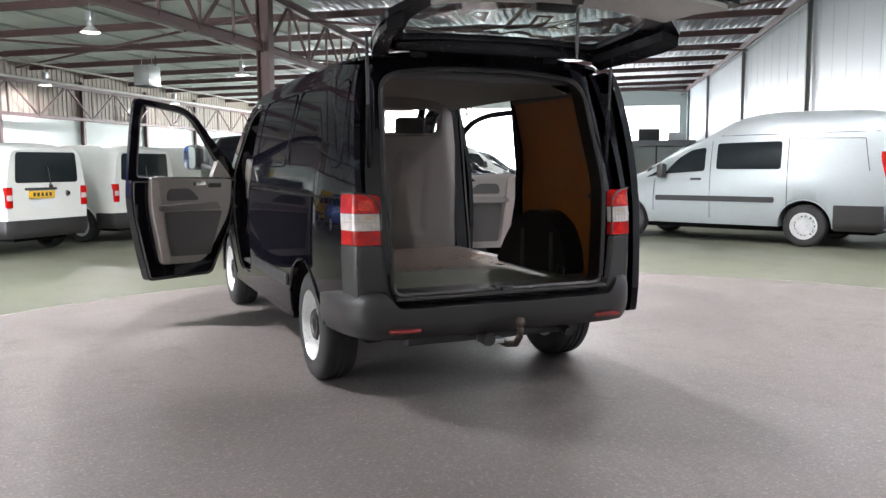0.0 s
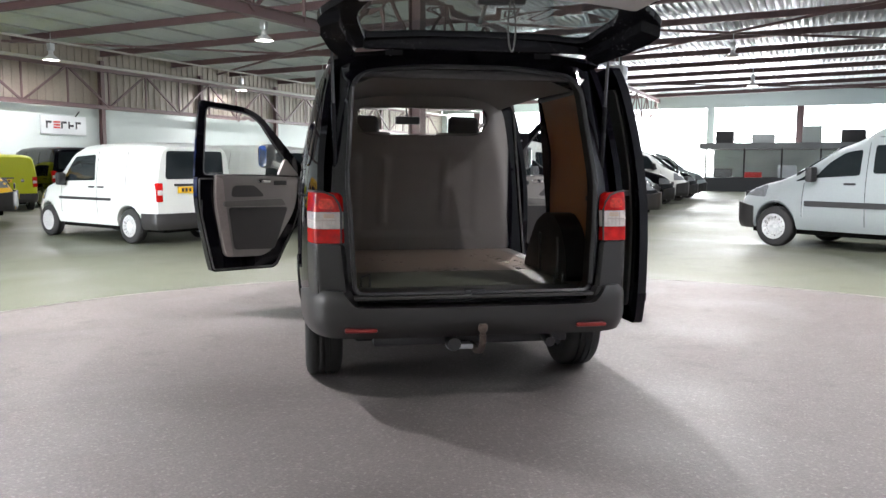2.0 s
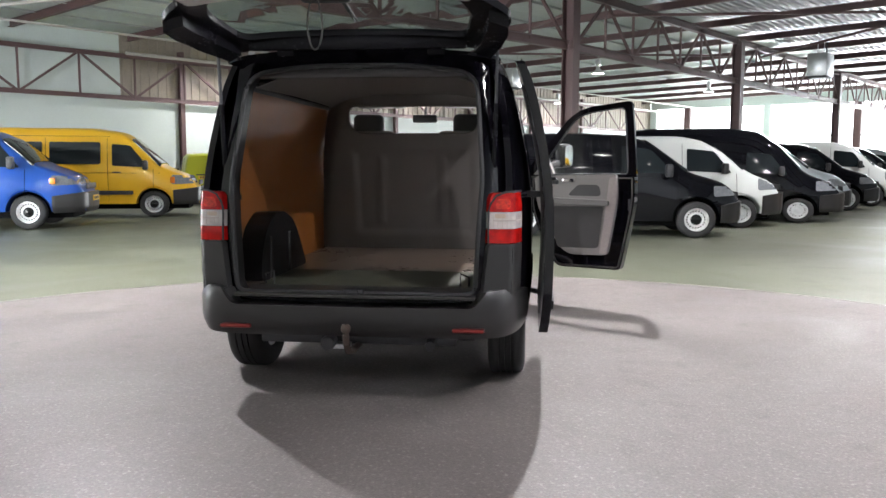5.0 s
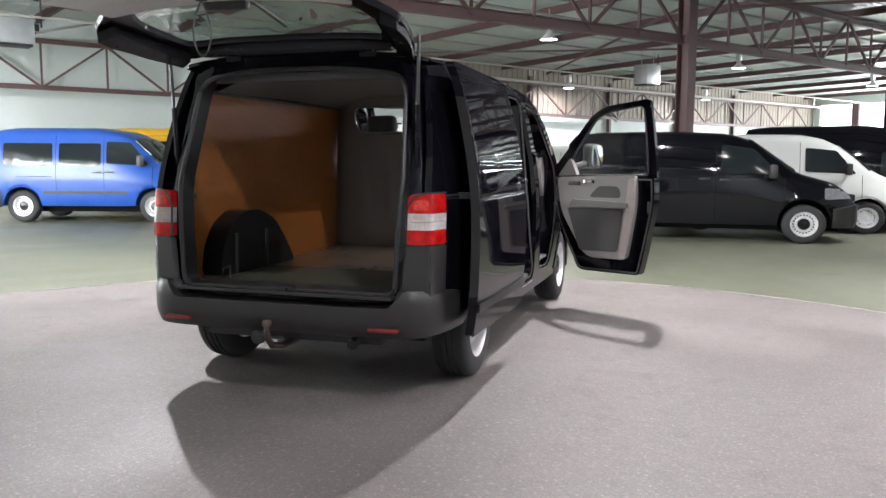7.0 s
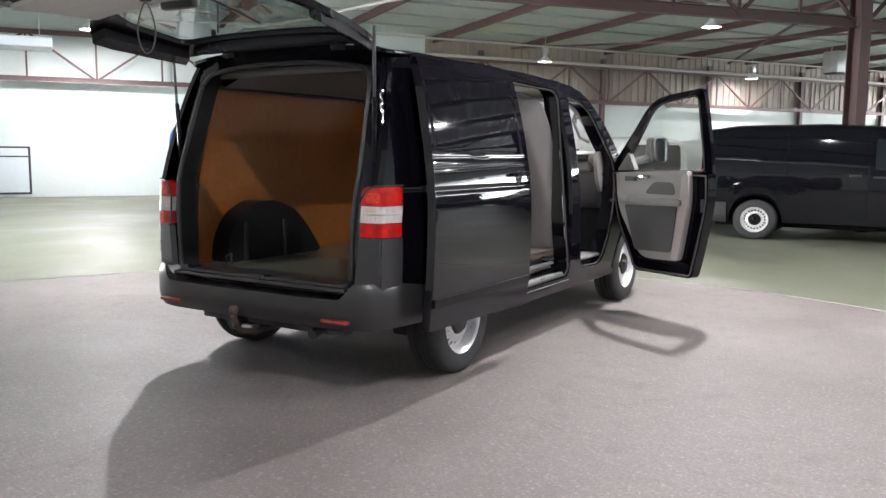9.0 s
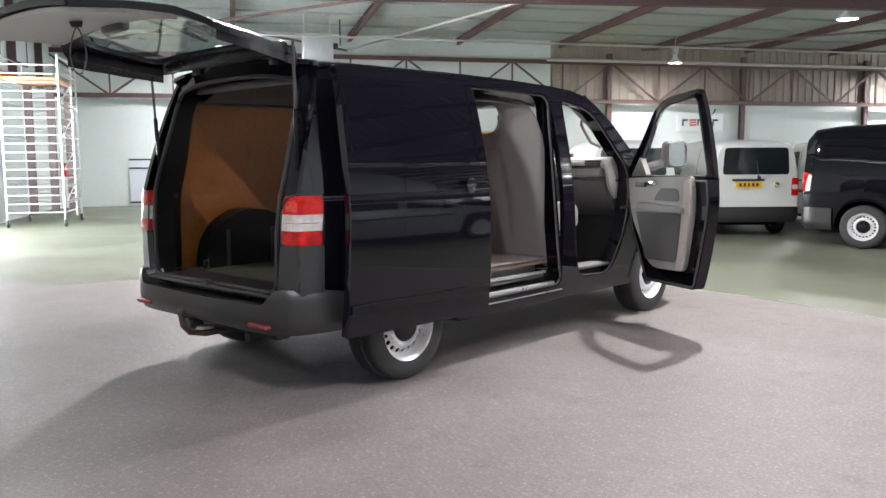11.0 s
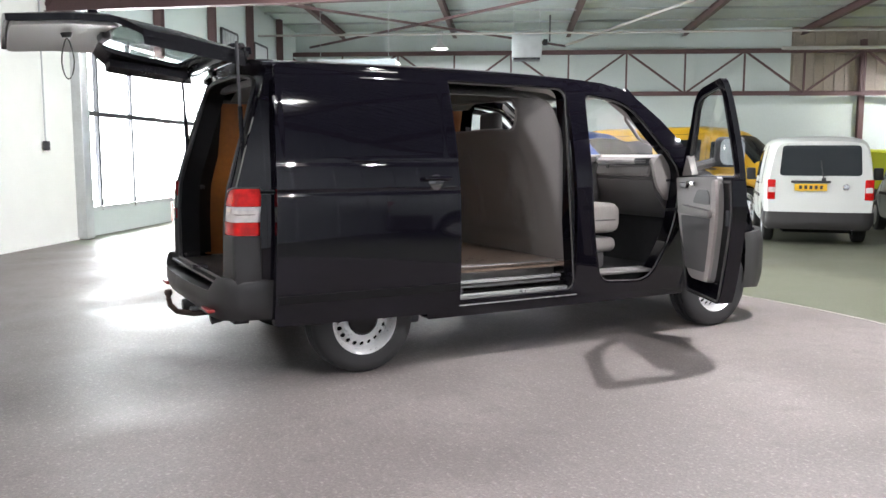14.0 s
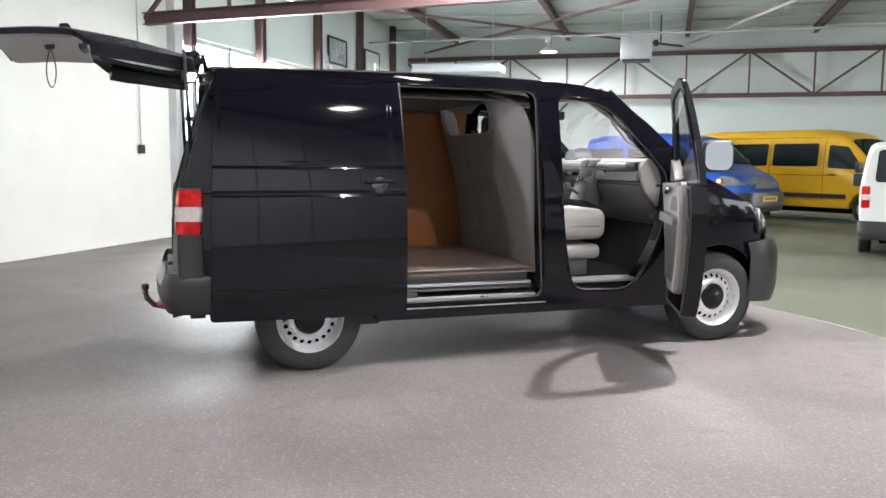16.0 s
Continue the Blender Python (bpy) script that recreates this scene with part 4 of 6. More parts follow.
KINDS = {
    "caddy": dict(top=[(-0.80, 1.70), (-0.76, 1.78), (-0.3, 1.82), (0.8, 1.835), (1.5, 1.80), (1.85, 1.68), (2.45, 1.18), (2.6, 1.10), (3.05, 0.98), (3.28, 0.86), (3.36, 0.70)],
                  plan=[(-0.80, 0.84), (-0.7, 0.875), (0.0, 0.895), (2.4, 0.89), (2.9, 0.84), (3.2, 0.72), (3.36, 0.58)], low=0.30, wb=2.68, r=0.31, wheel_x=0.77,
                  side_windows=[[(1.0, 1.12), (2.12, 1.10), (1.72, 1.56), (1.05, 1.60)]], seams=[((0.95, 0.36), (0.95, 1.66)), ((0.05, 1.0), (0.05, 1.66)), ((2.15, 0.5), (2.15, 1.08))],
                  handles=[(1.1, 1.0), (0.8, 1.0)], moulding=(0.5, 2.2, 0.78, 0.025), mirror=(2.0, 1.14), tail=(0.76, 1.10, 0.14), head=(0.72, 0.92, 2.85), screen=(2.42, 1.78), bz=0.56,
                  bumper_paint=None, plate_z=0.97, plate_x=-0.15, badge_x=0.42, rear_window=(1.16, 1.66)),
    "scudo": dict(top=[(-1.12, 1.86), (-1.09, 2.05), (-0.7, 2.11), (0.5, 2.13), (0.85, 2.105), (1.2, 2.02), (1.5, 1.85), (1.70, 1.73), (2.0, 1.62), (2.65, 1.24), (3.0, 1.10), (3.35, 1.02), (3.68, 0.90), (3.85, 0.70)],
                  plan=[(-1.12, 0.86), (-0.95, 0.91), (-0.2, 0.945), (2.7, 0.94), (3.3, 0.87), (3.7, 0.72), (3.85, 0.6)], low=0.30, wb=3.0, r=0.325, wheel_x=0.80,
                  side_windows=[[(1.60, 1.17), (2.34, 1.12), (2.10, 1.37), (1.86, 1.52), (1.60, 1.56)], [(0.36, 1.20), (1.40, 1.20), (1.40, 1.62), (0.36, 1.64)], [(2.38, 1.11), (2.68, 1.06), (2.30, 1.26)]],
                  seams=[((1.50, 0.4), (1.50, 1.66)), ((0.26, 0.4), (0.26, 1.72)), ((-1.0, 1.76), (1.36, 1.74)), ((2.5, 0.5), (2.5, 1.04)), ((-0.9, 1.18), (-0.82, 1.66)), ((-0.82, 1.66), (0.18, 1.68))],
                  handles=[(1.74, 1.04)], moulding=(0.45, 2.45, 0.72, 0.045), mirror=(2.34, 1.18),
                  tail=(0.86, 1.46, 0.10), head=(0.80, 1.0, 3.2), screen=(2.70, 1.95), bz=0.66, bumper_paint=None, plate_z=0.8, rear_window=(1.3, 1.75)),
    "t5": dict(top=[(-0.88, 1.70), (-0.84, 1.88), (-0.4, 1.94), (1.0, 1.955), (1.8, 1.91), (2.15, 1.80), (2.85, 1.26), (3.0, 1.19), (3.5, 1.04), (3.74, 0.84), (3.82, 0.66)],
               plan=[(-0.88, 0.87), (-0.75, 0.92), (0.0, 0.95), (2.9, 0.945), (3.35, 0.87), (3.65, 0.74), (3.82, 0.6)], low=0.30, wb=3.0, r=0.335, wheel_x=0.82,
               side_windows=[[(1.68, 1.20), (2.62, 1.18), (2.2, 1.62), (1.68, 1.70)]], seams=[((1.6, 0.4), (1.6, 1.78)), ((0.45, 0.4), (0.45, 1.8)), ((-0.8, 1.14), (2.8, 1.10)), ((2.68, 0.6), (2.68, 1.15))],
               handles=[(1.75, 1.08), (1.42, 1.1)], moulding=None, mirror=(2.5, 1.24), tail=(0.86, 1.18, 0.13), head=(0.76, 0.96, 3.3), screen=(2.85, 2.1), bz=0.62, bumper_paint=None, plate_z=0.85, rear_window=(1.25, 1.72)),
    "sprinter": dict(top=[(-1.0, 1.915), (-0.95, 2.169), (-0.5, 2.218), (2.2, 2.218), (2.85, 2.120), (3.15, 1.890), (3.75, 1.28), (3.95, 1.18), (4.35, 1.02), (4.50, 0.80), (4.56, 0.62)],
                     plan=[(-1.0, 0.86), (-0.85, 0.93), (0, 0.965), (3.7, 0.955), (4.1, 0.88), (4.4, 0.74), (4.56, 0.62)], low=0.34, wb=3.55, r=0.33, wheel_x=0.80,
                     side_windows=[[(2.65, 1.28), (3.45, 1.24), (3.05, 1.78), (2.65, 1.82)], [(1.3, 1.32), (2.4, 1.32), (2.4, 1.86), (1.3, 1.86)], [(0.0, 1.32), (1.15, 1.32), (1.15, 1.86), (0.0, 1.86)], [(-0.85, 1.32), (-0.12, 1.32), (-0.12, 1.86), (-0.85, 1.86)]],
                     seams=[((2.55, 0.42), (2.55, 1.95)), ((1.22, 0.42), (1.22, 1.95)), ((-0.9, 2.0), (2.6, 2.0)), ((-0.9, 1.12), (3.7, 1.10)), ((3.55, 0.6), (3.55, 1.2))], handles=[(2.75, 1.12)], moulding=(0.5, 3.1, 0.62, 0.05), mirror=(3.4, 1.3),
                     tail=(0.9, 1.35, 0.10), head=(0.82, 1.06, 3.95), screen=(3.72, 3.05), bz=0.7, bumper_paint=None, plate_z=0.75, rear_window=(1.35, 1.95), amber=True),
    "master": dict(top=[(-0.60, 1.78), (-0.56, 1.93), (-0.2, 1.975), (1.5, 1.975), (2.02, 1.90), (2.32, 1.74), (2.87, 1.28), (3.12, 1.18), (3.52, 1.02), (3.67, 0.8), (3.73, 0.64)],
                   plan=[(-0.60, 0.90), (-0.5, 0.97), (0, 0.995), (2.87, 0.985), (3.27, 0.90), (3.57, 0.76), (3.73, 0.62)], low=0.34, wb=2.75, r=0.33, wheel_x=0.83,
                   side_windows=[[(1.78, 1.22), (2.64, 1.19), (2.26, 1.66), (1.78, 1.68)], [(0.80, 1.18), (1.66, 1.18), (1.66, 1.64), (0.80, 1.64)], [(-0.36, 1.18), (0.66, 1.18), (0.66, 1.64), (-0.36, 1.64)]],
                   seams=[((1.72, 0.42), (1.72, 1.80)), ((0.73, 0.42), (0.73, 1.80)), ((2.72, 0.6), (2.72, 1.15)), ((-0.1, 0.95), (0.66, 0.95))], handles=[(1.58, 1.04), (1.85, 1.04)], moulding=(0.45, 2.2, 0.62, 0.03), mirror=(2.52, 1.28),
                   tail=(0.85, 1.3, 0.10), head=(0.84, 1.04, 3.17), screen=(2.87, 2.28), bz=0.66, bumper_paint=None, plate_z=0.75, rear_window=(1.2, 1.7), amber=True),
    "transit": dict(top=[(-0.95, 1.8), (-0.9, 2.0), (-0.4, 2.06), (1.8, 2.05), (2.2, 1.96), (2.55, 1.75), (3.0, 1.34), (3.2, 1.22), (3.62, 1.04), (3.78, 0.84), (3.86, 0.66)],
                    plan=[(-0.95, 0.88), (-0.8, 0.95), (0, 0.975), (3.0, 0.965), (3.4, 0.88), (3.7, 0.74), (3.86, 0.6)], low=0.32, wb=2.95, r=0.33, wheel_x=0.82,
                    side_windows=[[(1.85, 1.26), (2.75, 1.22), (2.4, 1.7), (1.85, 1.76)]], seams=[((1.76, 0.42), (1.76, 1.86)), ((0.55, 0.42), (0.55, 1.86)), ((2.85, 0.6), (2.85, 1.2))], handles=[(1.95, 1.1)], moulding=(0.5, 2.3, 0.68, 0.05), mirror=(2.6, 1.32),
                    tail=(0.9, 1.4, 0.1), head=(0.84, 1.10, 3.3), screen=(3.0, 2.45), bz=0.74, bumper_paint=None, plate_z=0.75, rear_window=(1.3, 1.8)),
    "high": dict(top=[(-0.95, 2.1), (-0.9, 2.46), (-0.4, 2.52), (1.5, 2.52), (2.1, 2.40), (2.5, 2.05), (2.95, 1.46), (3.15, 1.28), (3.62, 1.06), (3.78, 0.84), (3.86, 0.66)],
                 plan=[(-0.95, 0.88), (-0.8, 0.95), (0, 0.975), (3.0, 0.965), (3.4, 0.88), (3.7, 0.74), (3.86, 0.6)], low=0.32, wb=2.95, r=0.33, wheel_x=0.82,
                 side_windows=[[(1.85, 1.30), (2.72, 1.26), (2.35, 1.78), (1.85, 1.84)]], seams=[((1.76, 0.42), (1.76, 1.9)), ((0.55, 0.42), (0.55, 1.9)), ((2.85, 0.6), (2.85, 1.2))], handles=[(1.95, 1.1)], moulding=(0.5, 2.3, 0.68, 0.05), mirror=(2.6, 1.36),
                 tail=(0.9, 1.4, 0.1), head=(0.84, 1.10, 3.3), screen=(2.95, 2.4), bz=0.74, bumper_paint=None, plate_z=0.75, rear_window=(1.4, 1.9)),
    "hatch": dict(top=[(-0.68, 0.95), (-0.6, 1.1), (-0.3, 1.35), (0.3, 1.46), (1.2, 1.44), (1.5, 1.34), (2.15, 0.98), (2.6, 0.88), (3.0, 0.76), (3.14, 0.62)],
                  plan=[(-0.68, 0.74), (-0.5, 0.82), (0.2, 0.86), (2.2, 0.855), (2.7, 0.78), (3.0, 0.66), (3.14, 0.5)], low=0.24, wb=2.5, r=0.30, wheel_x=0.74,
                  side_windows=[[(0.2, 0.95), (1.9, 0.95), (1.35, 1.28), (0.25, 1.32)]], seams=[((0.9, 0.35), (0.9, 1.2)), ((2.0, 0.5), (2.0, 0.9))], handles=[(1.0, 0.86)], moulding=None, mirror=(1.75, 0.98),
                  tail=(0.70, 0.92, 0.14), head=(0.60, 0.78, 2.55), screen=(2.12, 1.42), bz=0.5, bumper_paint=None, plate_z=0.62, rear_window=(0.96, 1.05)),
}


def car_paint(name, colour, rough=0.28, metal=0.0):
    return mat(name, colour, rough, metal, vary=0.04, scale=2, fine=40, coat=0.18, spec=0.25, rvary=0.0)


P_WHITE, P_SILVER = car_paint("white_paint", (0.60, 0.625, 0.60)), car_paint("silver_paint", (0.36, 0.40, 0.41), 0.30, 0.25)
P_YELLOW, P_BLUE = car_paint("yellow_paint", (0.76, 0.43, 0.025)), car_paint("blue_paint", (0.018, 0.072, 0.32))
P_LIME, P_DARK = car_paint("lime_paint", (0.46, 0.50, 0.02)), mat("dark_paint", (0.004, 0.0042, 0.006), 0.3, vary=0.1, scale=2, fine=40, coat=0.75, spec=0.0, rvary=0.0)


def at(x, y, hx, hy):
    """On the floor at x, y, headed along hx, hy."""
    return pose(x, y, 0, 0, 0, math.degrees(math.atan2(-hx, hy)))


parked("silver_crew_van", "silver high-roof crew van with black side mouldings", "van", P_SILVER, "scudo", at(8.82, 4.92, -0.44, 0.90))
for x, y in ((-3.2, 9.55), (-1.70, 11.06), (-0.1, 12.7)):
    parked("small_white_van", "small white delivery van with dark rear window and yellow plate", "van", P_WHITE, "caddy", at(x, y, -0.69, 0.724) @ Matrix.Diagonal((0.87, 0.96, 0.915, 1)), group="white delivery vans")
parked("yellow_minibus", "yellow high-roof minibus with dark windows", "minibus", P_YELLOW, "sprinter", at(-11.6, 13.2, 0.95, 0.31) @ Matrix.Diagonal((1, 1, 0.945, 1)), cover=False)
parked("blue_minibus", "bright blue high-roof minibus with dark windows", "minibus", P_BLUE, "master", at(-11.62, 9.76, 0.95, 0.31), cover=False)
parked("dark_van", "glossy black panel van with steel wheels", "van", P_DARK, "t5", at(0.78, 10.5, 0.999, 0.03) @ Matrix.Diagonal((1, 1, 0.95, 1)), cover=False)
parked("white_cargo_van", "white cargo van in a row of parked vans", "van", P_WHITE, "transit", at(2.15, 12.9, 0.999, 0.03) @ Matrix.Diagonal((1, 1, 0.91, 1)))
ROW = [(4.1, 15.3, P_DARK, "high", "tall black van in a row of parked vans"), (5.2, 17.8, P_SILVER, "t5", "silver van in a row of parked vans"), (6.9, 20.4, P_DARK, "t5", "dark van in a row of parked vans"),
       (8.6, 23.0, P_WHITE, "transit", "white van in a row of parked vans"), (10.3, 25.6, P_DARK, "t5", "dark van in a row of parked vans"), (12.0, 28.2, P_SILVER, "t5", "silver van in a row of parked vans")]
for x, y, p, k, lab in ROW:
    parked("parked_van", lab, "van", p, k, at(x, y, 0.97, -0.25) @ Matrix.Diagonal((1, 1, 0.84 if k == "high" else 0.97, 1)), group="row of vans", plate_front=False)
parked("lime_van", "lime green small van with dark rear glass", "van", P_LIME, "caddy", at(-9.2, 19.8, -0.45, 0.89) @ Matrix.Diagonal((0.85, 0.9, 0.86, 1)), rear_glass=False)
parked("dark_small_van", "dark small van parked by the white wall", "van", P_DARK, "caddy", at(-8.0, 21.7, -0.65, 0.76))
parked("dark_car", "dark hatchback parked near the panel wall", "car", P_DARK, "hatch", at(11.5, 8.4, -0.44, 0.9))
parked("yellow_car", "yellow hatchback parked near the panel wall", "car", P_YELLOW, "hatch", at(13.7, 11.8, -0.44, 0.9))


# ---- the black panel van ----
VZ = [(0.28, 0.905), (0.42, 0.935), (0.60, 0.950), (0.85, 0.956), (1.08, 0.952), (1.16, 0.944), (1.30, 0.928), (1.45, 0.900), (1.60, 0.868), (1.72, 0.838), (1.80, 0.812), (1.86, 0.785), (1.90, 0.755)]


def smooth_table(table, x, d):
    return sum(interp(table, x + k * d) for k in (-1, -0.5, 0, 0.5, 1)) / 5


def side_x(y, z):
    x = smooth_table(VZ, z, 0.06)
    if y < -0.2:
        x -= 0.118 * ((-0.2 - y) / 0.66) ** 2
    if y > 2.35:
        x -= 0.055 * ((y - 2.35) / 1.0) ** 2 * (1 + 1.2 * max(0, z - 0.9))
    return x


def rear_y(x, z):
    y = interp([(0.3, -0.81), (0.62, -0.825), (0.95, -0.825), (1.15, -0.808), (1.48, -0.715), (1.70, -0.640), (1.88, -0.580)], z)
    return y - 0.085 * (1 - min(1, abs(x) / 0.86) ** 2.4)


def roof_h(x, y):
    z = smooth_table([(-0.75, 1.935), (-0.4, 1.95), (0.5, 1.962), (1.2, 1.958), (1.7, 1.94), (2.05, 1.905), (2.25, 1.86)], y, 0.15)
    return z - 0.052 * (abs(x) / 0.76) ** 3


GATE_TURN = -84.0
van = thing("panel_van", "glossy black panel van with open tailgate, side and cab doors", "van")
NOSE_Y = 3.40
ARCH_R = 0.405


def arch(cy, a0=200, a1=-20, n=16, r=ARCH_R):
    return [(cy + r * math.cos(radians(a0 + (a1 - a0) * k / n)), 0.335 + r * math.sin(radians(a0 + (a1 - a0) * k / n))) for k in range(n + 1)]


def rear_edge(z):
    return rear_y(0.84, z) + 0.02


def side_outline():
    low = 0.345
    a = [(rear_edge(0.40) + 0.2, 0.40)] + arch(0.0, 170, 2) + arch(3.0, 178, 8) + [(NOSE_Y, 0.56), (NOSE_Y, 0.80), (3.30, 1.02), (3.02, 1.165), (2.80, 1.255), (2.62, 1.42), (2.40, 1.615), (2.20, 1.765), (2.08, 1.835), (1.9, 1.872), (1.6, 1.892)]
    top = [(y, 1.90) for y in (1.2, 0.6, 0.0, -0.4)]
    back = [(rear_edge(z), z) for z in (1.89, 1.75, 1.6, 1.45, 1.3, 1.15, 1.0, 0.8, 0.62)]
    return a + top + back


CAB = rounded([(1.70, 1.02, 0.2), (1.735, 0.70, 0.14), (1.80, 0.44, 0.10), (2.26, 0.42, 0.12), (2.50, 0.80, 0.2), (2.56, 1.25, 0.1), (2.10, 1.745, 0.16), (1.705, 1.795, 0.08)], 0.08, 7)
SLIDE = rounded([(0.40, 0.40), (1.575, 0.40), (1.555, 1.825), (0.40, 1.835)], 0.075, 6)
for s, holes in ((1, [CAB, SLIDE]), (-1, [CAB])):
    part("side_panel", shell(side_outline(), lambda a, b: (s * side_x(a, b), a, b), (-s * 0.035, 0, 0), holes, 0.09), BLACK_PAINT, van)
    # door jambs inside the openings
    for hole in holes:
        inner = [(s * (side_x(a, b) - 0.13), a + (0.02 if a < 1.0 else -0.012) * 0, b) for a, b in hole]
        part("door_jamb", strip([(s * (side_x(a, b) - 0.03), a, b) for a, b in hole], inner), BLACK_PAINT, van)
        part("door_flange", tube([(s * (side_x(a, b) - 0.006), a, b) for a, b in hole], 0.009, 8, True), BLACK_PAINT, van)
        cx, cz = sum(p[0] for p in hole) / len(hole), sum(p[1] for p in hole) / len(hole)
        pts = [(s * (side_x(a, b) - 0.012), a + (cx - a) * 0.016, b + (cz - b) * 0.016) for a, b in hole]
        part("door_seal", tube(pts, 0.007, 6, True), mat("rubber_seal", (0.06, 0.055, 0.053), 0.45), van, "grey rubber door seal")
    # creases and wheel-arch lips
    part("arch_lip", tube([(s * (side_x(a, b) - 0.002), a, b) for a, b in arch(0.0, 170, 2)], 0.012, 6), BLACK_PAINT, van)
    part("arch_lip", tube([(s * (side_x(a, b) - 0.002), a, b) for a, b in arch(3.0, 178, 8)], 0.012, 6), BLACK_PAINT, van)
    # housings coloured near-black for the shade inside the arches
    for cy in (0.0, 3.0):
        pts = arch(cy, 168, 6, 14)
        part("wheel_housing", strip([(s * (side_x(a, b) - 0.03), a, b) for a, b in pts], [(s * (0.655 if cy == 0 else 0.48), a, b) for a, b in pts], False), SHADE_BLACK, van)
    part("sill", shell(rounded([(0.40, 0.30), (2.62, 0.30), (2.62, 0.36), (0.40, 0.36)], 0.02), lambda a, b: (s * (side_x(a, 0.36) - 0.003), a, b), (-s * 0.10, 0, 0), cell=0.3), BLACK_PAINT, van)
# plain left flank: crease shade drawn as a near-black line, and blind window recess
for s in (-1, 1):
    for (y0_, y1_) in ((-0.755, 0.38),):
        part("body_crease", tube([(s * (side_x(y, 1.135) + 0.001), y, 1.135) for y in np.linspace(y0_, y1_ if s > 0 else 1.6, 16)], 0.007, 5), SHADE_BLACK, van)
part("window_recess", tube([(-(side_x(a, b) + 0.001), a, b) for a, b in rounded([(-0.62, 1.30), (0.42, 1.30), (0.42, 1.78), (-0.55, 1.78)], 0.07)], 0.006, 5, True), BLACK_PAINT, van)
part("window_recess", tube([(-(side_x(a, b) + 0.001), a, b) for a, b in rounded([(0.52, 1.30), (1.52, 1.30), (1.50, 1.78), (0.52, 1.78)], 0.07)], 0.006, 5, True), BLACK_PAINT, van)
part("side_trim", shell(rounded([(0.42, 0.52), (1.6, 0.52), (1.6, 0.60), (0.42, 0.60)], 0.02), lambda a, b: (-(side_x(a, b) + 0.012), a, b), (0.02, 0, 0), cell=0.3), PLASTIC, van)

# roof
def roof_surf(a, b):
    return (a, b, roof_h(a, b))
part("roof", shell(rounded([(-0.765, -0.605), (0.765, -0.605), (0.765, 1.8), (0.70, 2.20), (-0.70, 2.20), (-0.765, 1.8)], 0.05), roof_surf, (0, 0, -0.02), cell=0.15), BLACK_PAINT, van)
for s in (-1, 1):
    part("roof_gutter", tube([(s * 0.762, y, 1.893 + (roof_h(0.7, y) - roof_h(0.7, 0.6))) for y in np.linspace(-0.57, 1.75, 14)], 0.012, 6), BLACK_PAINT, van)
    part("roof_corner", strip([(s * 0.762, y, roof_h(0.762, y) - 0.005) for y in np.linspace(-0.605, 1.75, 12)], [(s * (side_x(y, 1.89) - 0.005), y, 1.885) for y in np.linspace(-0.605, 1.75, 12)], False), BLACK_PAINT, van)

# rear frame round the load opening
OPEN = rounded([(-0.665, 0.60), (0.665, 0.60), (0.685, 1.0), (0.70, 1.22), (0.655, 1.81, 0.12), (0.3, 1.855, 0.2), (-0.3, 1.855, 0.2), (-0.655, 1.81, 0.12), (-0.70, 1.22), (-0.685, 1.0)], 0.06, 6)


def frame_outline():
    zs = [0.56, 0.62, 0.8, 1.0, 1.15, 1.3, 1.45, 1.6, 1.75, 1.86]
    right = [(side_x(rear_edge(z), z) - 0.004, z) for z in zs]
    return right + [(0.66, 1.915), (0.4, 1.935), (0, 1.94), (-0.4, 1.935), (-0.66, 1.915)] + [(-x, z) for x, z in reversed(right)]


def frame_surf(a, b):
    e = side_x(-0.8, min(b, 1.88)) - 0.004
    return (a, rear_y(a, b) + 0.05 + 0.05 * max(0, (abs(a) - 0.70) / max(0.05, e - 0.70)) ** 2 - 0.0, b)
GATE_BLACK = mat("gate_black", (0.008, 0.008, 0.010), 0.25, spec=0.12)
part("rear_frame", shell(frame_outline(), frame_surf, (0, 0.06, 0), [OPEN], 0.07), BLACK_PAINT, van)
JAMB = mat("black_jamb", (0.008, 0.0078, 0.0085), 0.4, spec=0.15)
part("rear_jamb", strip([(a, rear_y(a, b) + 0.06, b) for a, b in OPEN], [(a * 0.995, rear_y(a, b) + 0.19, b) for a, b in OPEN]), JAMB, van)
part("rear_seal", tube([(a * 0.985, rear_y(a, b) + 0.045, 1.2 + (b - 1.2) * 0.985) for a, b in OPEN], 0.014, 6, True), PLASTIC, van, "black rubber seal round the load opening")
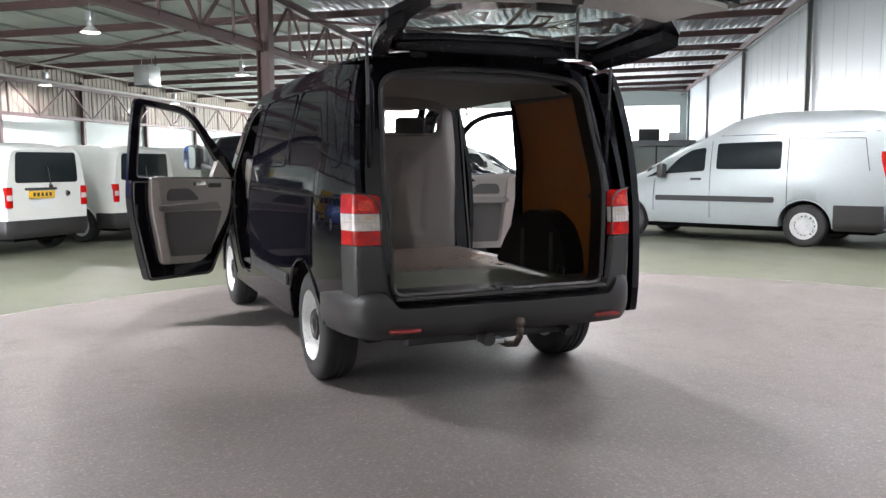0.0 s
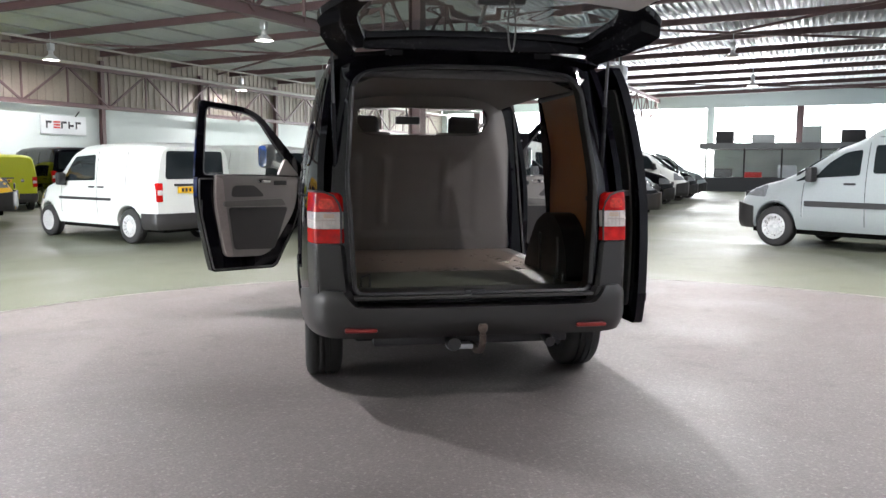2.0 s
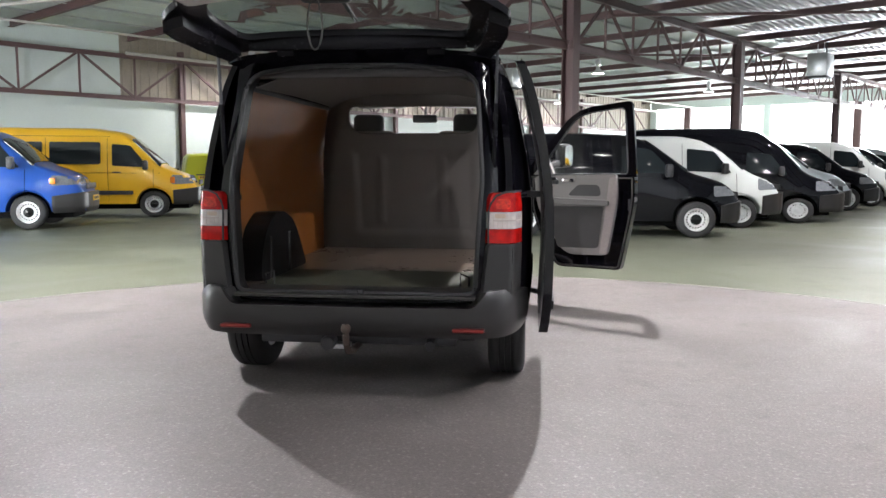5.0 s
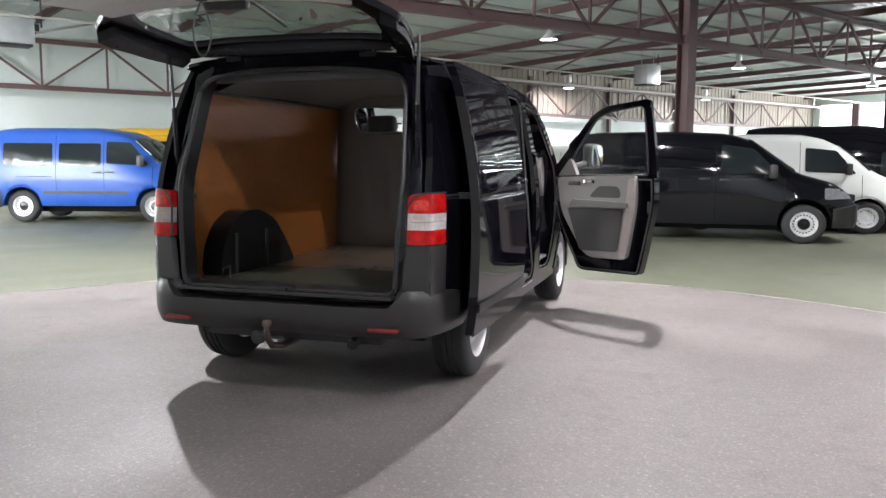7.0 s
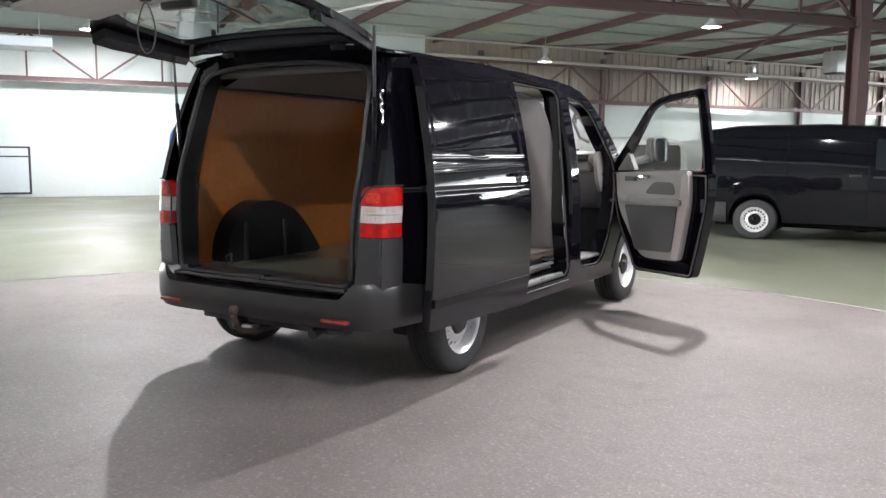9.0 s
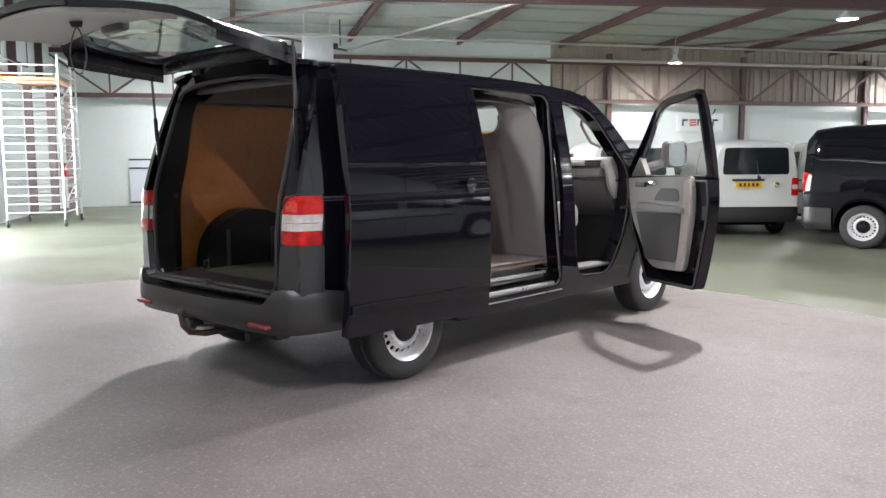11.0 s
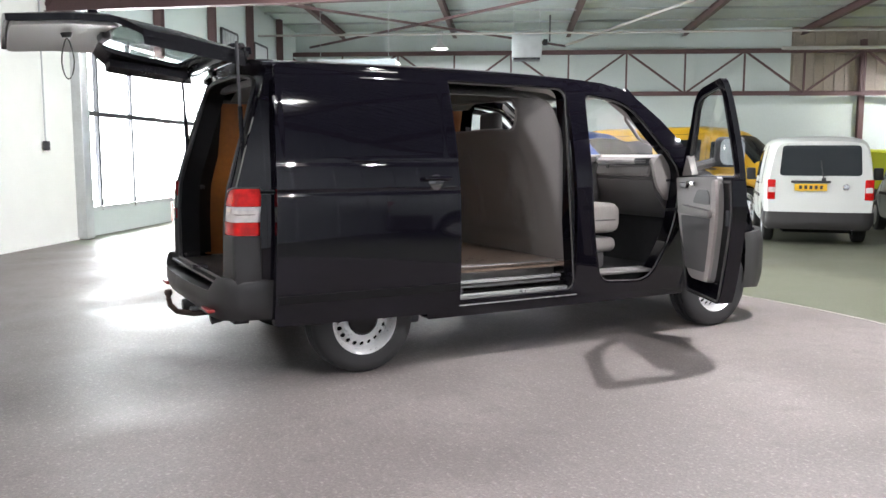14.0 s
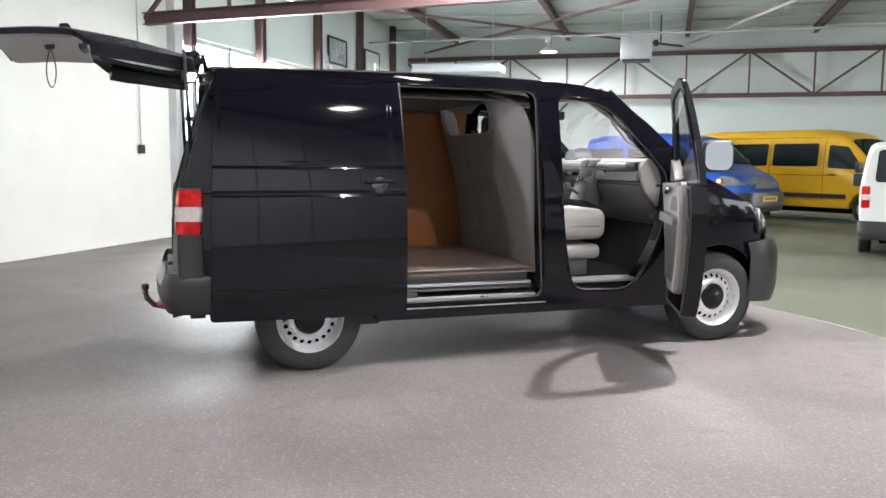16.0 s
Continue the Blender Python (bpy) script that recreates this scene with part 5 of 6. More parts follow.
# plastic corner covers below the lamps
for s in (-1, 1):

    def corner(a, b):
        x = side_x(rear_edge(b) + a, b) if a > 0 else side_x(rear_edge(b), b) + a
        return (s * (x + 0.006), rear_y(0.84, b) + 0.02 + max(0, a) + (0.035 * a / 0.17 if a < 0 else 0) - 0.006 - 0.03 * (1 - min(1, abs(a) / 0.06)) * 0, b)
    part("corner_cover", shell(rounded([(-0.155, 0.60), (0.14, 0.60), (0.14, 0.885), (-0.13, 0.885)], 0.02), corner, (-s * 0.02, 0.03, 0), cell=0.04), BUMPER, van, "dark grey plastic rear corner")

    # tail light in three bands
    def lens(a, b):
        y0 = rear_y(0.84, b) + 0.02
        x = side_x(y0, b)
        if a > 0:
            return (s * (side_x(y0 + a, b) + 0.010), y0 + a, b)
        return (s * (x + 0.010 + a), y0 - 0.022 + 0.022 * (1 + a / 0.14) ** 3 * 1.0 + 0.0, b)
    tl = new("tail_light")
    tl.parent = van
    tagged(tl, "upright tail light, red above and below, white between")
    zz = (0.888, 0.965, 1.055, 1.158)
    for k, (nm, mt) in enumerate((("red_lens", RED_LENS), ("white_lens", WHITE_LENS), ("red_lens", RED_LENS))):
        z0, z1 = zz[k] + 0.001, zz[k + 1] - 0.001
        part(nm, shell(rounded([(-0.135, z0, 0.0), (0.125, z0, 0.0), (0.122, z1, 0.02), (-0.125, z1, 0.085)], 0.0, 7) if k == 2 else [(-0.135 - 0.004 * (1 - k), z0), (0.125, z0), (0.125, z1), (-0.135, z1)], lens, (-s * 0.02, 0.03, 0), cell=0.022), mt, tl)
    for zc in (1.01,):
        part("lens_divider", tube([lens(a, zc) for a in np.linspace(-0.115, 0.105, 12)], 0.004, 6), mat("lens_grey", (0.42, 0.36, 0.33), 0.3), tl)
    for a_ in (-0.112, -0.088, -0.064, -0.040):
        part("lens_flute", tube([lens(a_, z) for z in np.linspace(0.972, 1.048, 5)], 0.0022, 5), mat("lens_grey", (0, 0, 0)), tl)
    part("bulb_housing", shell(rounded([(-0.105, 1.022), (-0.045, 1.022), (-0.045, 1.045), (-0.105, 1.045)], 0.01), lambda a, b: tuple(p + q for p, q in zip(lens(a, b), (0, -0.002, 0))), (0, 0.004, 0), cell=0.02), mat("bulb_holder", (0.46, 0.36, 0.28), 0.3), tl)
    # brighter orange-red patch that colours in the upper lens's bright spot
    part("bright_reflector", shell(rounded([(-0.105, 1.07), (-0.02, 1.07), (-0.02, 1.125), (-0.09, 1.125)], 0.02), lambda a, b: tuple(p + q for p, q in zip(lens(a, b), (0, -0.002, 0))), (0, 0.004, 0), cell=0.02), mat("orange_red_lens", (0.62, 0.024, 0.012), 0.2, vary=0.4, scale=30, fine=60, coat=0.3), tl)
    part("lamp_surround", tube([lens(a, b) for a, b in ((-0.137, 0.885), (-0.137, 1.06), (-0.125, 1.10), (-0.095, 1.14), (-0.05, 1.158), (0.0, 1.162), (0.122, 1.162))], 0.006, 5), PLASTIC, tl)

# rear bumper: one moulding that wraps round both corners
def along(path, t):
    """The place t (0 to 1) along a plan path, rounded at its corners."""
    return tuple(sum(interp([(k / (len(path) - 1), p[n]) for k, p in enumerate(path)], min(1, max(0, t + d))) for d in (-0.04, -0.02, 0, 0.02, 0.04)) / 5 for n in (0, 1))


REAR_PATH = [(0.0, -0.957), (0.30, -0.951), (0.54, -0.937), (0.70, -0.915), (0.81, -0.875), (0.870, -0.80), (0.905, -0.70), (0.925, -0.60), (0.938, -0.50), (0.942, -0.42)]
FRONT_PATH = [(0.0, 3.87), (0.25, 3.86), (0.48, 3.82), (0.66, 3.75), (0.79, 3.66), (0.875, 3.56), (0.915, 3.47), (0.93, 3.40), (0.935, 3.35)]


def bump_surf(a, b):
    x, y = along(REAR_PATH, abs(a))
    tuck = 0.045 * max(0, (0.49 - b) / 0.10) ** 2 + 0.04 * max(0, (b - 0.575) / 0.07) ** 2
    k = min(1, abs(a) / 0.45)
    return (math.copysign(max(0, x - tuck * max(0, k - 0.4)), a), y + tuck * (1.25 - k), b)
bump = part("rear_bumper", shell(rounded([(-1, 0.40), (-0.3, 0.385), (0.3, 0.385), (1, 0.40), (0.995, 0.585), (0.80, 0.615), (0.62, 0.648), (0.37, 0.640), (0.30, 0.552), (-0.30, 0.552), (-0.37, 0.640), (-0.62, 0.648), (-0.80, 0.615), (-0.995, 0.585)], 0.02), bump_surf, (0, 0.06, 0), cell=0.028), BUMPER, van, "dark grey plastic rear bumper")
part("bumper_top", shell([(-1, 0), (1, 0), (1, 1), (-1, 1)], lambda a, b: (bump_surf(a * 0.72, 0.64)[0] * (1 - 0.10 * b), bump_surf(a * 0.72, 0.64)[1] + 0.012 + 0.10 * b, 0.632 if abs(a * 0.72) > 0.34 else 0.546), (0, 0, -0.01), cell=0.06), BUMPER, bump)
for s in (-1, 1):
    part("reflector", box(s * 0.63 - 0.085, s * 0.63 + 0.085, -0.945, -0.895, 0.425, 0.447, 0.008), mat("dull_red_reflector", (0.22, 0.02, 0.018), 0.35), bump, "narrow red bumper reflector")
part("bumper_step", box(-0.62, 0.62, -0.91, -0.75, 0.533, 0.546), BUMPER, bump, smooth=False)
part("load_sill", box(-0.66, 0.66, -0.88, -0.55, 0.588, 0.606, 0.004), mat("worn_sill", (0.055, 0.053, 0.052), 0.35, metal=0.4, vary=0.3, scale=9), van, "scuffed metal load sill")
part("latch_striker", join(box(-0.055, 0.055, -0.845, -0.785, 0.606, 0.63, 0.005), box(-0.03, 0.03, -0.875, -0.845, 0.60, 0.625, 0.005)), DARK_METAL, van)

# towbar
tow = new("tow_bar")
tow.parent = van
tow.matrix_basis = pose(0, 0.05, -0.035)
tagged(tow, "swan-neck tow bar with rusty ball and socket")
part("neck", tube([(0, -0.72, 0.34), (0, -0.92, 0.335), (0, -1.03, 0.36), (0, -1.075, 0.41), (0, -1.082, 0.455)], 0.019, 8), RUST, tow)
part("ball", lathe([(0.0, 0.515), (0.018, 0.511), (0.026, 0.495), (0.025, 0.478), (0.014, 0.462), (0.018, 0.445), (0.0, 0.445)], 18, "z"), RUST, tow).matrix_basis = pose(0, -1.082, 0.0)
part("cross_beam", box(-0.55, 0.55, -0.80, -0.70, 0.345, 0.41, 0.01), DARK_METAL, tow)
part("socket", join(lathe([(0.0, 0.0), (0.035, 0.0), (0.04, 0.02), (0.04, 0.09), (0.0, 0.09)], 16, "x")), PLASTIC, tow).matrix_basis = pose(-0.13, -0.97, 0.38, 0, 0, 90)
part("socket_bracket", box(-0.16, -0.02, -0.93, -0.85, 0.345, 0.37, 0.004), GALV, tow)

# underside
# near-black slab, the underside's shade put into its colour
part("floor_pan", box(-0.80, 0.80, -0.72, 3.3, 0.40, 0.46), SHADE_BLACK, van, smooth=False)
part("fuel_tank", box(-0.5, 0.35, 0.7, 1.6, 0.24, 0.40, 0.05), PLASTIC, van)
part("rear_axle", join(tube([(-0.7, 0, 0.33), (0.7, 0, 0.33)], 0.05), box(-0.62, -0.5, -0.2, 0.5, 0.22, 0.34, 0.02), box(0.5, 0.62, -0.2, 0.5, 0.22, 0.34, 0.02)), DARK_METAL, van)
part("exhaust", join(tube([(0.35, 1.2, 0.30), (0.38, -0.2, 0.32), (0.42, -0.7, 0.36), (0.42, -0.86, 0.33)], 0.03), tube([(0.36, 0.35, 0.30), (0.36, 0.9, 0.30)], 0.08, 12)), DARK_METAL, van)

for x in (-0.808, 0.808):
    for y in (-0.03, 3.0):
        wheel(van, x, y, x)

# load space
part("cargo_floor", box(-0.80, 0.80, -0.56, 1.60, 0.565, 0.60), FLOORPLY, van, "worn brown plywood load floor")
part("load_mat", box(-0.63, 0.63, -0.745, 0.15, 0.575, 0.604), mat("green_mat", (0.085, 0.092, 0.066), 0.5, vary=0.25), van, smooth=False)
part("roof_lining", shell([(-0.66, -0.42), (0.66, -0.42), (0.66, 1.62), (-0.66, 1.62)], lambda a, b: (a, b, roof_h(a, b) - 0.105 - 0.06 * (abs(a) / 0.66) ** 4), (0, 0, -0.006), cell=0.16), LINING, van, "grey felt roof lining")
for y in (-0.48,):
    part("roof_bow", box(-0.66, 0.66, y - 0.03, y + 0.03, 1.79, 1.845, 0.015), DARK_TRIM, van)
for s in (-1, 1):
    y1_ = 1.60 if s < 0 else 0.38
    def wall(a, b):
        return (s * (min(0.79, side_x(a, b) - 0.12) if b > 1.2 else 0.79 - 0.03 * max(0, (b - 0.9)) - 0.02 * max(0, -a)), a, b)
    part("plywood_lining", shell(rounded([(-0.62, 0.60), (y1_, 0.60), (y1_, 1.74), (-0.50, 1.74), (-0.56, 1.3)], 0.03), wall, (s * 0.012, 0, 0), cell=0.15), PLY, van, "orange-brown plywood side lining")
    part("lining_rail", tube([wall(a, 1.745) for a in np.linspace(-0.52, y1_, 10)], 0.016, 6), DARK_TRIM, van)
    # wheel box with rounded top
    pts = [(-0.46, 0.60), (-0.43, 0.78), (-0.33, 0.92), (-0.16, 1.0), (0.02, 1.0), (0.22, 0.93), (0.36, 0.80), (0.52, 0.60)]
    part("wheel_box", shell(rounded(pts, 0.06), lambda a, b: (s * 0.64, a, b), (s * 0.16, 0, 0), cell=0.15), JAMB, van, "black moulded wheel box")
    for y in (-0.28, 0.1):
        part("wheel_box_rib", box(s * 0.637 - 0.010, s * 0.637 + 0.010, y - 0.015, y + 0.015, 0.60, 0.86, 0.006), PLASTIC, van)
    part("lashing_eye", tube([(s * 0.60, -0.50, 0.605), (s * 0.60, -0.50, 0.66), (s * 0.55, -0.50, 0.68), (s * 0.55, -0.50, 0.605)], 0.007, 6), DARK_METAL, van)
    part("pillar_trim", strip([(s * 0.690, rear_y(0.64, z) + 0.19, z) for z in np.linspace(0.62, 1.78, 10)], [(s * 0.775, rear_y(0.64, z) + 0.30, z) for z in np.linspace(0.62, 1.78, 10)], False), JAMB, van)
    part("pillar_catch", box(s * 0.705 - 0.015, s * 0.705 + 0.015, -0.67, -0.62, 1.10, 1.13, 0.005), DARK_METAL, van)

# moulded bulkhead with its window
def bulk_surf(a, b):
    d = 0.0
    if -0.50 < a < 0.50 and 0.72 < b < 1.42:
        e = min(a + 0.50, 0.50 - a, b - 0.72, 1.42 - b)
        d += 0.010 * min(1, e / 0.05)
    for cx in (-0.28, 0.22):
        e = 0.045 - abs(a - cx - 0.05 * (b - 1.0))
        if e > 0 and 0.80 < b < 1.38:
            d -= 0.009 * min(1, e / 0.035) * min(1, min(b - 0.80, 1.38 - b) / 0.04)
    s0 = smooth_table([(0.60, 0.79), (1.0, 0.752), (1.25, 0.70), (1.45, 0.64), (1.60, 0.595), (1.80, 0.57)], b, 0.08)
    q = abs(a) - s0
    slope = 0.5 * (q + math.sqrt(q * q + 0.0012))
    return (a, 1.585 + d - 1.3 * (0.80 - s0) + 1.3 * min(slope, 0.24), b)
_bo = rounded([(-0.80, 0.602), (0.80, 0.602), (0.83, 0.9), (0.82, 1.2), (0.755, 1.55), (0.70, 1.77, 0.12), (0.4, 1.845), (0.0, 1.862), (-0.4, 1.845), (-0.70, 1.77, 0.12), (-0.755, 1.55)], 0.04)
_bh = rounded([(-0.47, 1.56), (-0.51, 1.64), (-0.49, 1.755), (0.52, 1.755), (0.56, 1.67), (0.50, 1.56), (0.43, 1.535), (-0.40, 1.535)], 0.05)
bk = part("bulkhead", shell(_bo, bulk_surf, (0, 0.025, 0), [_bh], 0.03, 0.012), BULK, van, "grey moulded plastic bulkhead with a wide window")
part("bulkhead_window_rim", tube([(a, bulk_surf(a, b)[1] - 0.003, b) for a, b in _bh], 0.010, 6, True), BULK, bk)

# step in the side door opening
SCUFFED = mat("worn_step", (0.20, 0.192, 0.188), 0.36, metal=0.35, vary=0.12, scale=5, fine=60, rvary=0.25)
part("door_step", join(box(0.70, 0.905, 0.42, 1.55, 0.395, 0.415, 0.006), box(0.69, 0.71, 0.42, 1.55, 0.41, 0.575), box(0.70, 0.80, 0.44, 1.53, 0.572, 0.606, 0.012), box(0.71, 0.80, 0.42, 1.55, 0.415, 0.488, 0.02)), SCUFFED, van, "scuffed metal side door step")
part("step_tread", join(*(box(0.74 + 0.035 * k, 0.757 + 0.035 * k, 0.46, 1.40, 0.412, 0.424, 0.004) for k in range(4))), DARK_TRIM, van)
part("door_rail", join(box(0.868, 0.905, 0.42, 1.53, 0.415, 0.438, 0.006), box(0.79, 0.825, 0.42, 1.53, 0.492, 0.512, 0.004)), mat("step_rail", (0.50, 0.50, 0.505), 0.30, metal=0.6, vary=0.10, scale=6), van)
part("sill_strip", box(0.905, 0.925, 0.42, 1.60, 0.366, 0.380, 0.004), MATS["step_rail"], van, "bright scuffed sill edge")

# cab floor, seats, dashboard
CARPET = mat("black_carpet", (0.014, 0.014, 0.015), 0.9, vary=0.3, scale=20, fine=200, spec=0.1)
part("cab_floor", box(-0.86, 0.86, 1.62, 2.75, 0.42, 0.50), CARPET, van, smooth=False)
for s in (-1, 1):
    part("cab_step", box(s * 0.82 - 0.085, s * 0.82 + 0.085, 1.70, 2.35, 0.485, 0.51, 0.01), SCUFFED, van)
part("toe_board", shell([(-0.86, 0.0), (0.86, 0.0), (0.86, 1.0), (-0.86, 1.0)], lambda a, b: (a, 2.55 + 0.20 * b, 0.48 + 0.6 * b), (0, 0.03, 0), cell=0.3), CARPET, van)
part("cab_headlining", shell([(-0.64, 1.64), (0.64, 1.64), (0.60, 2.18), (-0.60, 2.18)], lambda a, b: (a, b, roof_h(a, b) - 0.05), (0, 0, -0.01), cell=0.15), LIGHT_TRIM, van)


def seat(x, w, label):
    s = new("seat")
    s.parent = van
    tagged(s, label)
    part("seat_base", box(x - w / 2 + 0.03, x + w / 2 - 0.03, 1.72, 2.06, 0.50, 0.72, 0.03), DARK_TRIM, s)
    part("seat_valance", box(x - w / 2, x + w / 2, 1.70, 2.15, 0.625, 0.735, 0.045, 4), LIGHT_TRIM, s, "pale plastic seat side cover")
    c = box(x - w / 2, x + w / 2, 1.66, 2.20, 0.765, 0.985, 0.075, 5)
    for v in c.verts:
        if v.co.z > 0.9:
            v.co.z += 0.025 * max(0, abs(v.co.x - x) / (w / 2) - 0.4) - 0.05 * max(0, (1.95 - v.co.y))
    part("cushion", c, CLOTH, s)
    part("cushion_piping", tube([(x - w / 2 + 0.01, 1.72, 0.868), (x - w / 2 - 0.002, 2.12, 0.868), (x - w / 2 + 0.05, 2.195, 0.868), (x + w / 2 - 0.05, 2.195, 0.868), (x + w / 2 + 0.002, 2.12, 0.868), (x + w / 2 - 0.01, 1.72, 0.868)], 0.006, 6), MID_TRIM, s)
    b = box(x - w / 2 + 0.02, x + w / 2 - 0.02, -0.07, 0.07, 0.0, 0.66, 0.055, 4)
    part("backrest", moved(b, pose(0, 1.76, 0.92, 9)), CLOTH, s)
    h = box(x - 0.13, x + 0.13, 1.66, 1.76, 1.52, 1.71, 0.045, 4)
    part("headrest", h, DARK_TRIM, s, "dark head restraint")
    part("headrest_post", join(*(tube([(x + d, 1.715, 1.50), (x + d, 1.71, 1.60)], 0.008, 6) for d in (-0.06, 0.06))), CHROME, s)


seat(-0.42, 0.52, "grey cloth driver's seat with head restraint")
seat(0.42, 0.56, "grey cloth passenger seat with head restraint")

dash = new("dashboard")
dash.parent = van
tagged(dash, "two-tone grey dashboard with vents and glovebox")


def dash_section(name, profile, x0, x1, material, label=""):
    """A length of dashboard moulding with the given side profile."""
    bm = bmesh.new()
    L_, R_ = [[bm.verts.new((x, y, z)) for y, z in profile] for x in (x0, x1)]
    for i in range(len(profile)):
        j = (i + 1) % len(profile)
        bm.faces.new((L_[i], L_[j], R_[j], R_[i]))
    bm.faces.new(L_)
    bm.faces.new(R_[::-1])
    bmesh.ops.bevel(bm, geom=bm.edges[:], offset=0.014, segments=3, affect="EDGES")
    return part(name, bm, material, dash, label)


dash_section("dash_top", [(2.405, 1.285), (2.42, 1.335), (2.50, 1.362), (2.74, 1.345), (2.78, 1.24), (2.46, 1.24)], -0.80, 0.80, LIGHT_TRIM, "pale grey dashboard top")
dash_section("glovebox", [(2.385, 1.195), (2.40, 1.278), (2.50, 1.278), (2.50, 1.185)], 0.13, 0.76, MID_TRIM, "grey glovebox lid")
dash_section("dash_lower", [(2.40, 1.178), (2.44, 1.06), (2.56, 0.90), (2.74, 0.84), (2.78, 1.23), (2.50, 1.232)], -0.80, 0.80, DARK_TRIM, "dark grey lower dashboard")
for s in (-1, 1):
    part("dash_end", shell(rounded([(2.37, 1.285), (2.43, 1.36), (2.56, 1.37), (2.62, 1.10), (2.53, 1.00), (2.42, 1.12)], 0.04), lambda a, b: (s * 0.80, a, b), (s * 0.03, 0, 0), cell=0), LIGHT_TRIM, dash, "pale dashboard end panel")
    part("end_catch", box(s * 0.83 - 0.006, s * 0.83 + 0.006, 2.505, 2.545, 1.155, 1.175, 0.004), PLASTIC, dash)
part("glovebox_shelf", box(0.15, 0.74, 2.392, 2.44, 1.276, 1.288, 0.004), PLASTIC, dash)
part("glovebox_latch", lathe([(0.0, 0.012), (0.010, 0.012), (0.014, 0.0), (0.0, 0.0)], 12, "z"), PLASTIC, dash).matrix_basis = pose(0.28, 2.398, 1.262, 90)
part("centre_console", moved(box(-0.15, 0.13, -0.05, 0.10, -0.20, 0.17, 0.025), pose(0, 2.42, 1.19, -22)), DARK_TRIM, dash)
for x in (-0.08, 0.06):
    v = part("air_vent", moved(box(x - 0.055, x + 0.055, -0.062, 0.0, 0.085, 0.15, 0.008), pose(0, 2.42, 1.19, -22)), PLASTIC, dash)
    part("vent_slat", moved(join(*(box(x - 0.048, x + 0.048, -0.068, -0.03, 0.097 + d, 0.103 + d) for d in (0, 0.018, 0.036))), pose(0, 2.42, 1.19, -22)), MID_TRIM, v, smooth=False)
for x in (0.67, -0.67):
    v = part("air_vent", box(x - 0.07, x + 0.07, 2.385, 2.46, 1.288, 1.335, 0.008), PLASTIC, dash)
    part("vent_slat", join(*(box(x - 0.062, x + 0.062, 2.379, 2.42, 1.299 + d, 1.304 + d) for d in (0, 0.013))), MID_TRIM, v, smooth=False)
part("radio", moved(box(-0.11, 0.09, -0.058, 0.0, 0.015, 0.07, 0.006), pose(0, 2.42, 1.19, -22)), PLASTIC, dash)
for k in range(3):
    part("heater_knob", lathe([(0.0, 0.03), (0.02, 0.028), (0.024, 0.0), (0.0, 0.0)], 16, "z"), CHROME, dash).matrix_basis = pose(0, 2.42, 1.19, -22) @ pose(-0.075 + 0.065 * k, -0.05, -0.03, 90)
part("instrument_hood", lathe([(0.0, 0.0), (0.11, 0.0), (0.13, 0.10), (0.12, 0.16), (0.0, 0.16)], 20, "x"), PLASTIC, dash).matrix_basis = pose(-0.42, 2.45, 1.33, 0, 0, 90)
part("gear_lever", join(tube([(-0.02, 2.36, 1.05), (-0.02, 2.24, 1.13)], 0.012, 6), box(-0.045, 0.005, 2.20, 2.25, 1.11, 1.17, 0.02)), PLASTIC, dash)
st = part("steering_wheel", tube([(0.19 * math.cos(k * math.tau / 28), 0.19 * math.sin(k * math.tau / 28), 0) for k in range(28)], 0.016, 8, True), PLASTIC, dash)
st.matrix_basis = pose(-0.42, 2.19, 1.29, 58)
part("wheel_hub", join(lathe([(0.0, 0.02), (0.06, 0.012), (0.07, -0.02), (0.0, -0.03)], 18, "z"), bar((-0.17, 0, 0), (0.17, 0, 0), 0.03, 0.012), bar((0, -0.17, 0), (0, 0, 0), 0.03, 0.012)), PLASTIC, st)
part("steering_column", tube([(-0.42, 2.21, 1.27), (-0.42, 2.47, 1.11)], 0.04, 10), PLASTIC, dash)
part("rear_view_mirror", join(box(-0.11, 0.11, 2.10, 2.13, 1.66, 1.73, 0.015), tube([(0, 2.12, 1.72), (0, 2.2, 1.80)], 0.01, 6)), PLASTIC, van)
for s in (-1, 1):
    part("sun_visor", box(s * 0.38 - 0.2, s * 0.38 + 0.2, 2.02, 2.18, 1.79, 1.81, 0.008), LIGHT_TRIM, van)
    part("grab_handle", tube([(s * 0.70, 2.20, 1.68), (s * 0.66, 2.24, 1.62), (s * 0.68, 2.36, 1.48), (s * 0.74, 2.42, 1.44)], 0.014, 6), LIGHT_TRIM, van)
    part("pillar_lining", strip([(s * (side_x(y, z) - 0.13), y, z) for y, z in ((2.0, 1.76), (2.2, 1.62), (2.4, 1.44), (2.56, 1.26))], [(s * (side_x(y, z) - 0.05), y + 0.06, z + 0.06) for y, z in ((2.0, 1.76), (2.2, 1.62), (2.4, 1.44), (2.56, 1.26))], False), LIGHT_TRIM, van)
    part("seat_belt", strip([(s * 0.75, 1.66, z) for z in (0.8, 1.2, 1.6)], [(s * 0.75, 1.71, z) for z in (0.8, 1.2, 1.6)], False), PLASTIC, van)

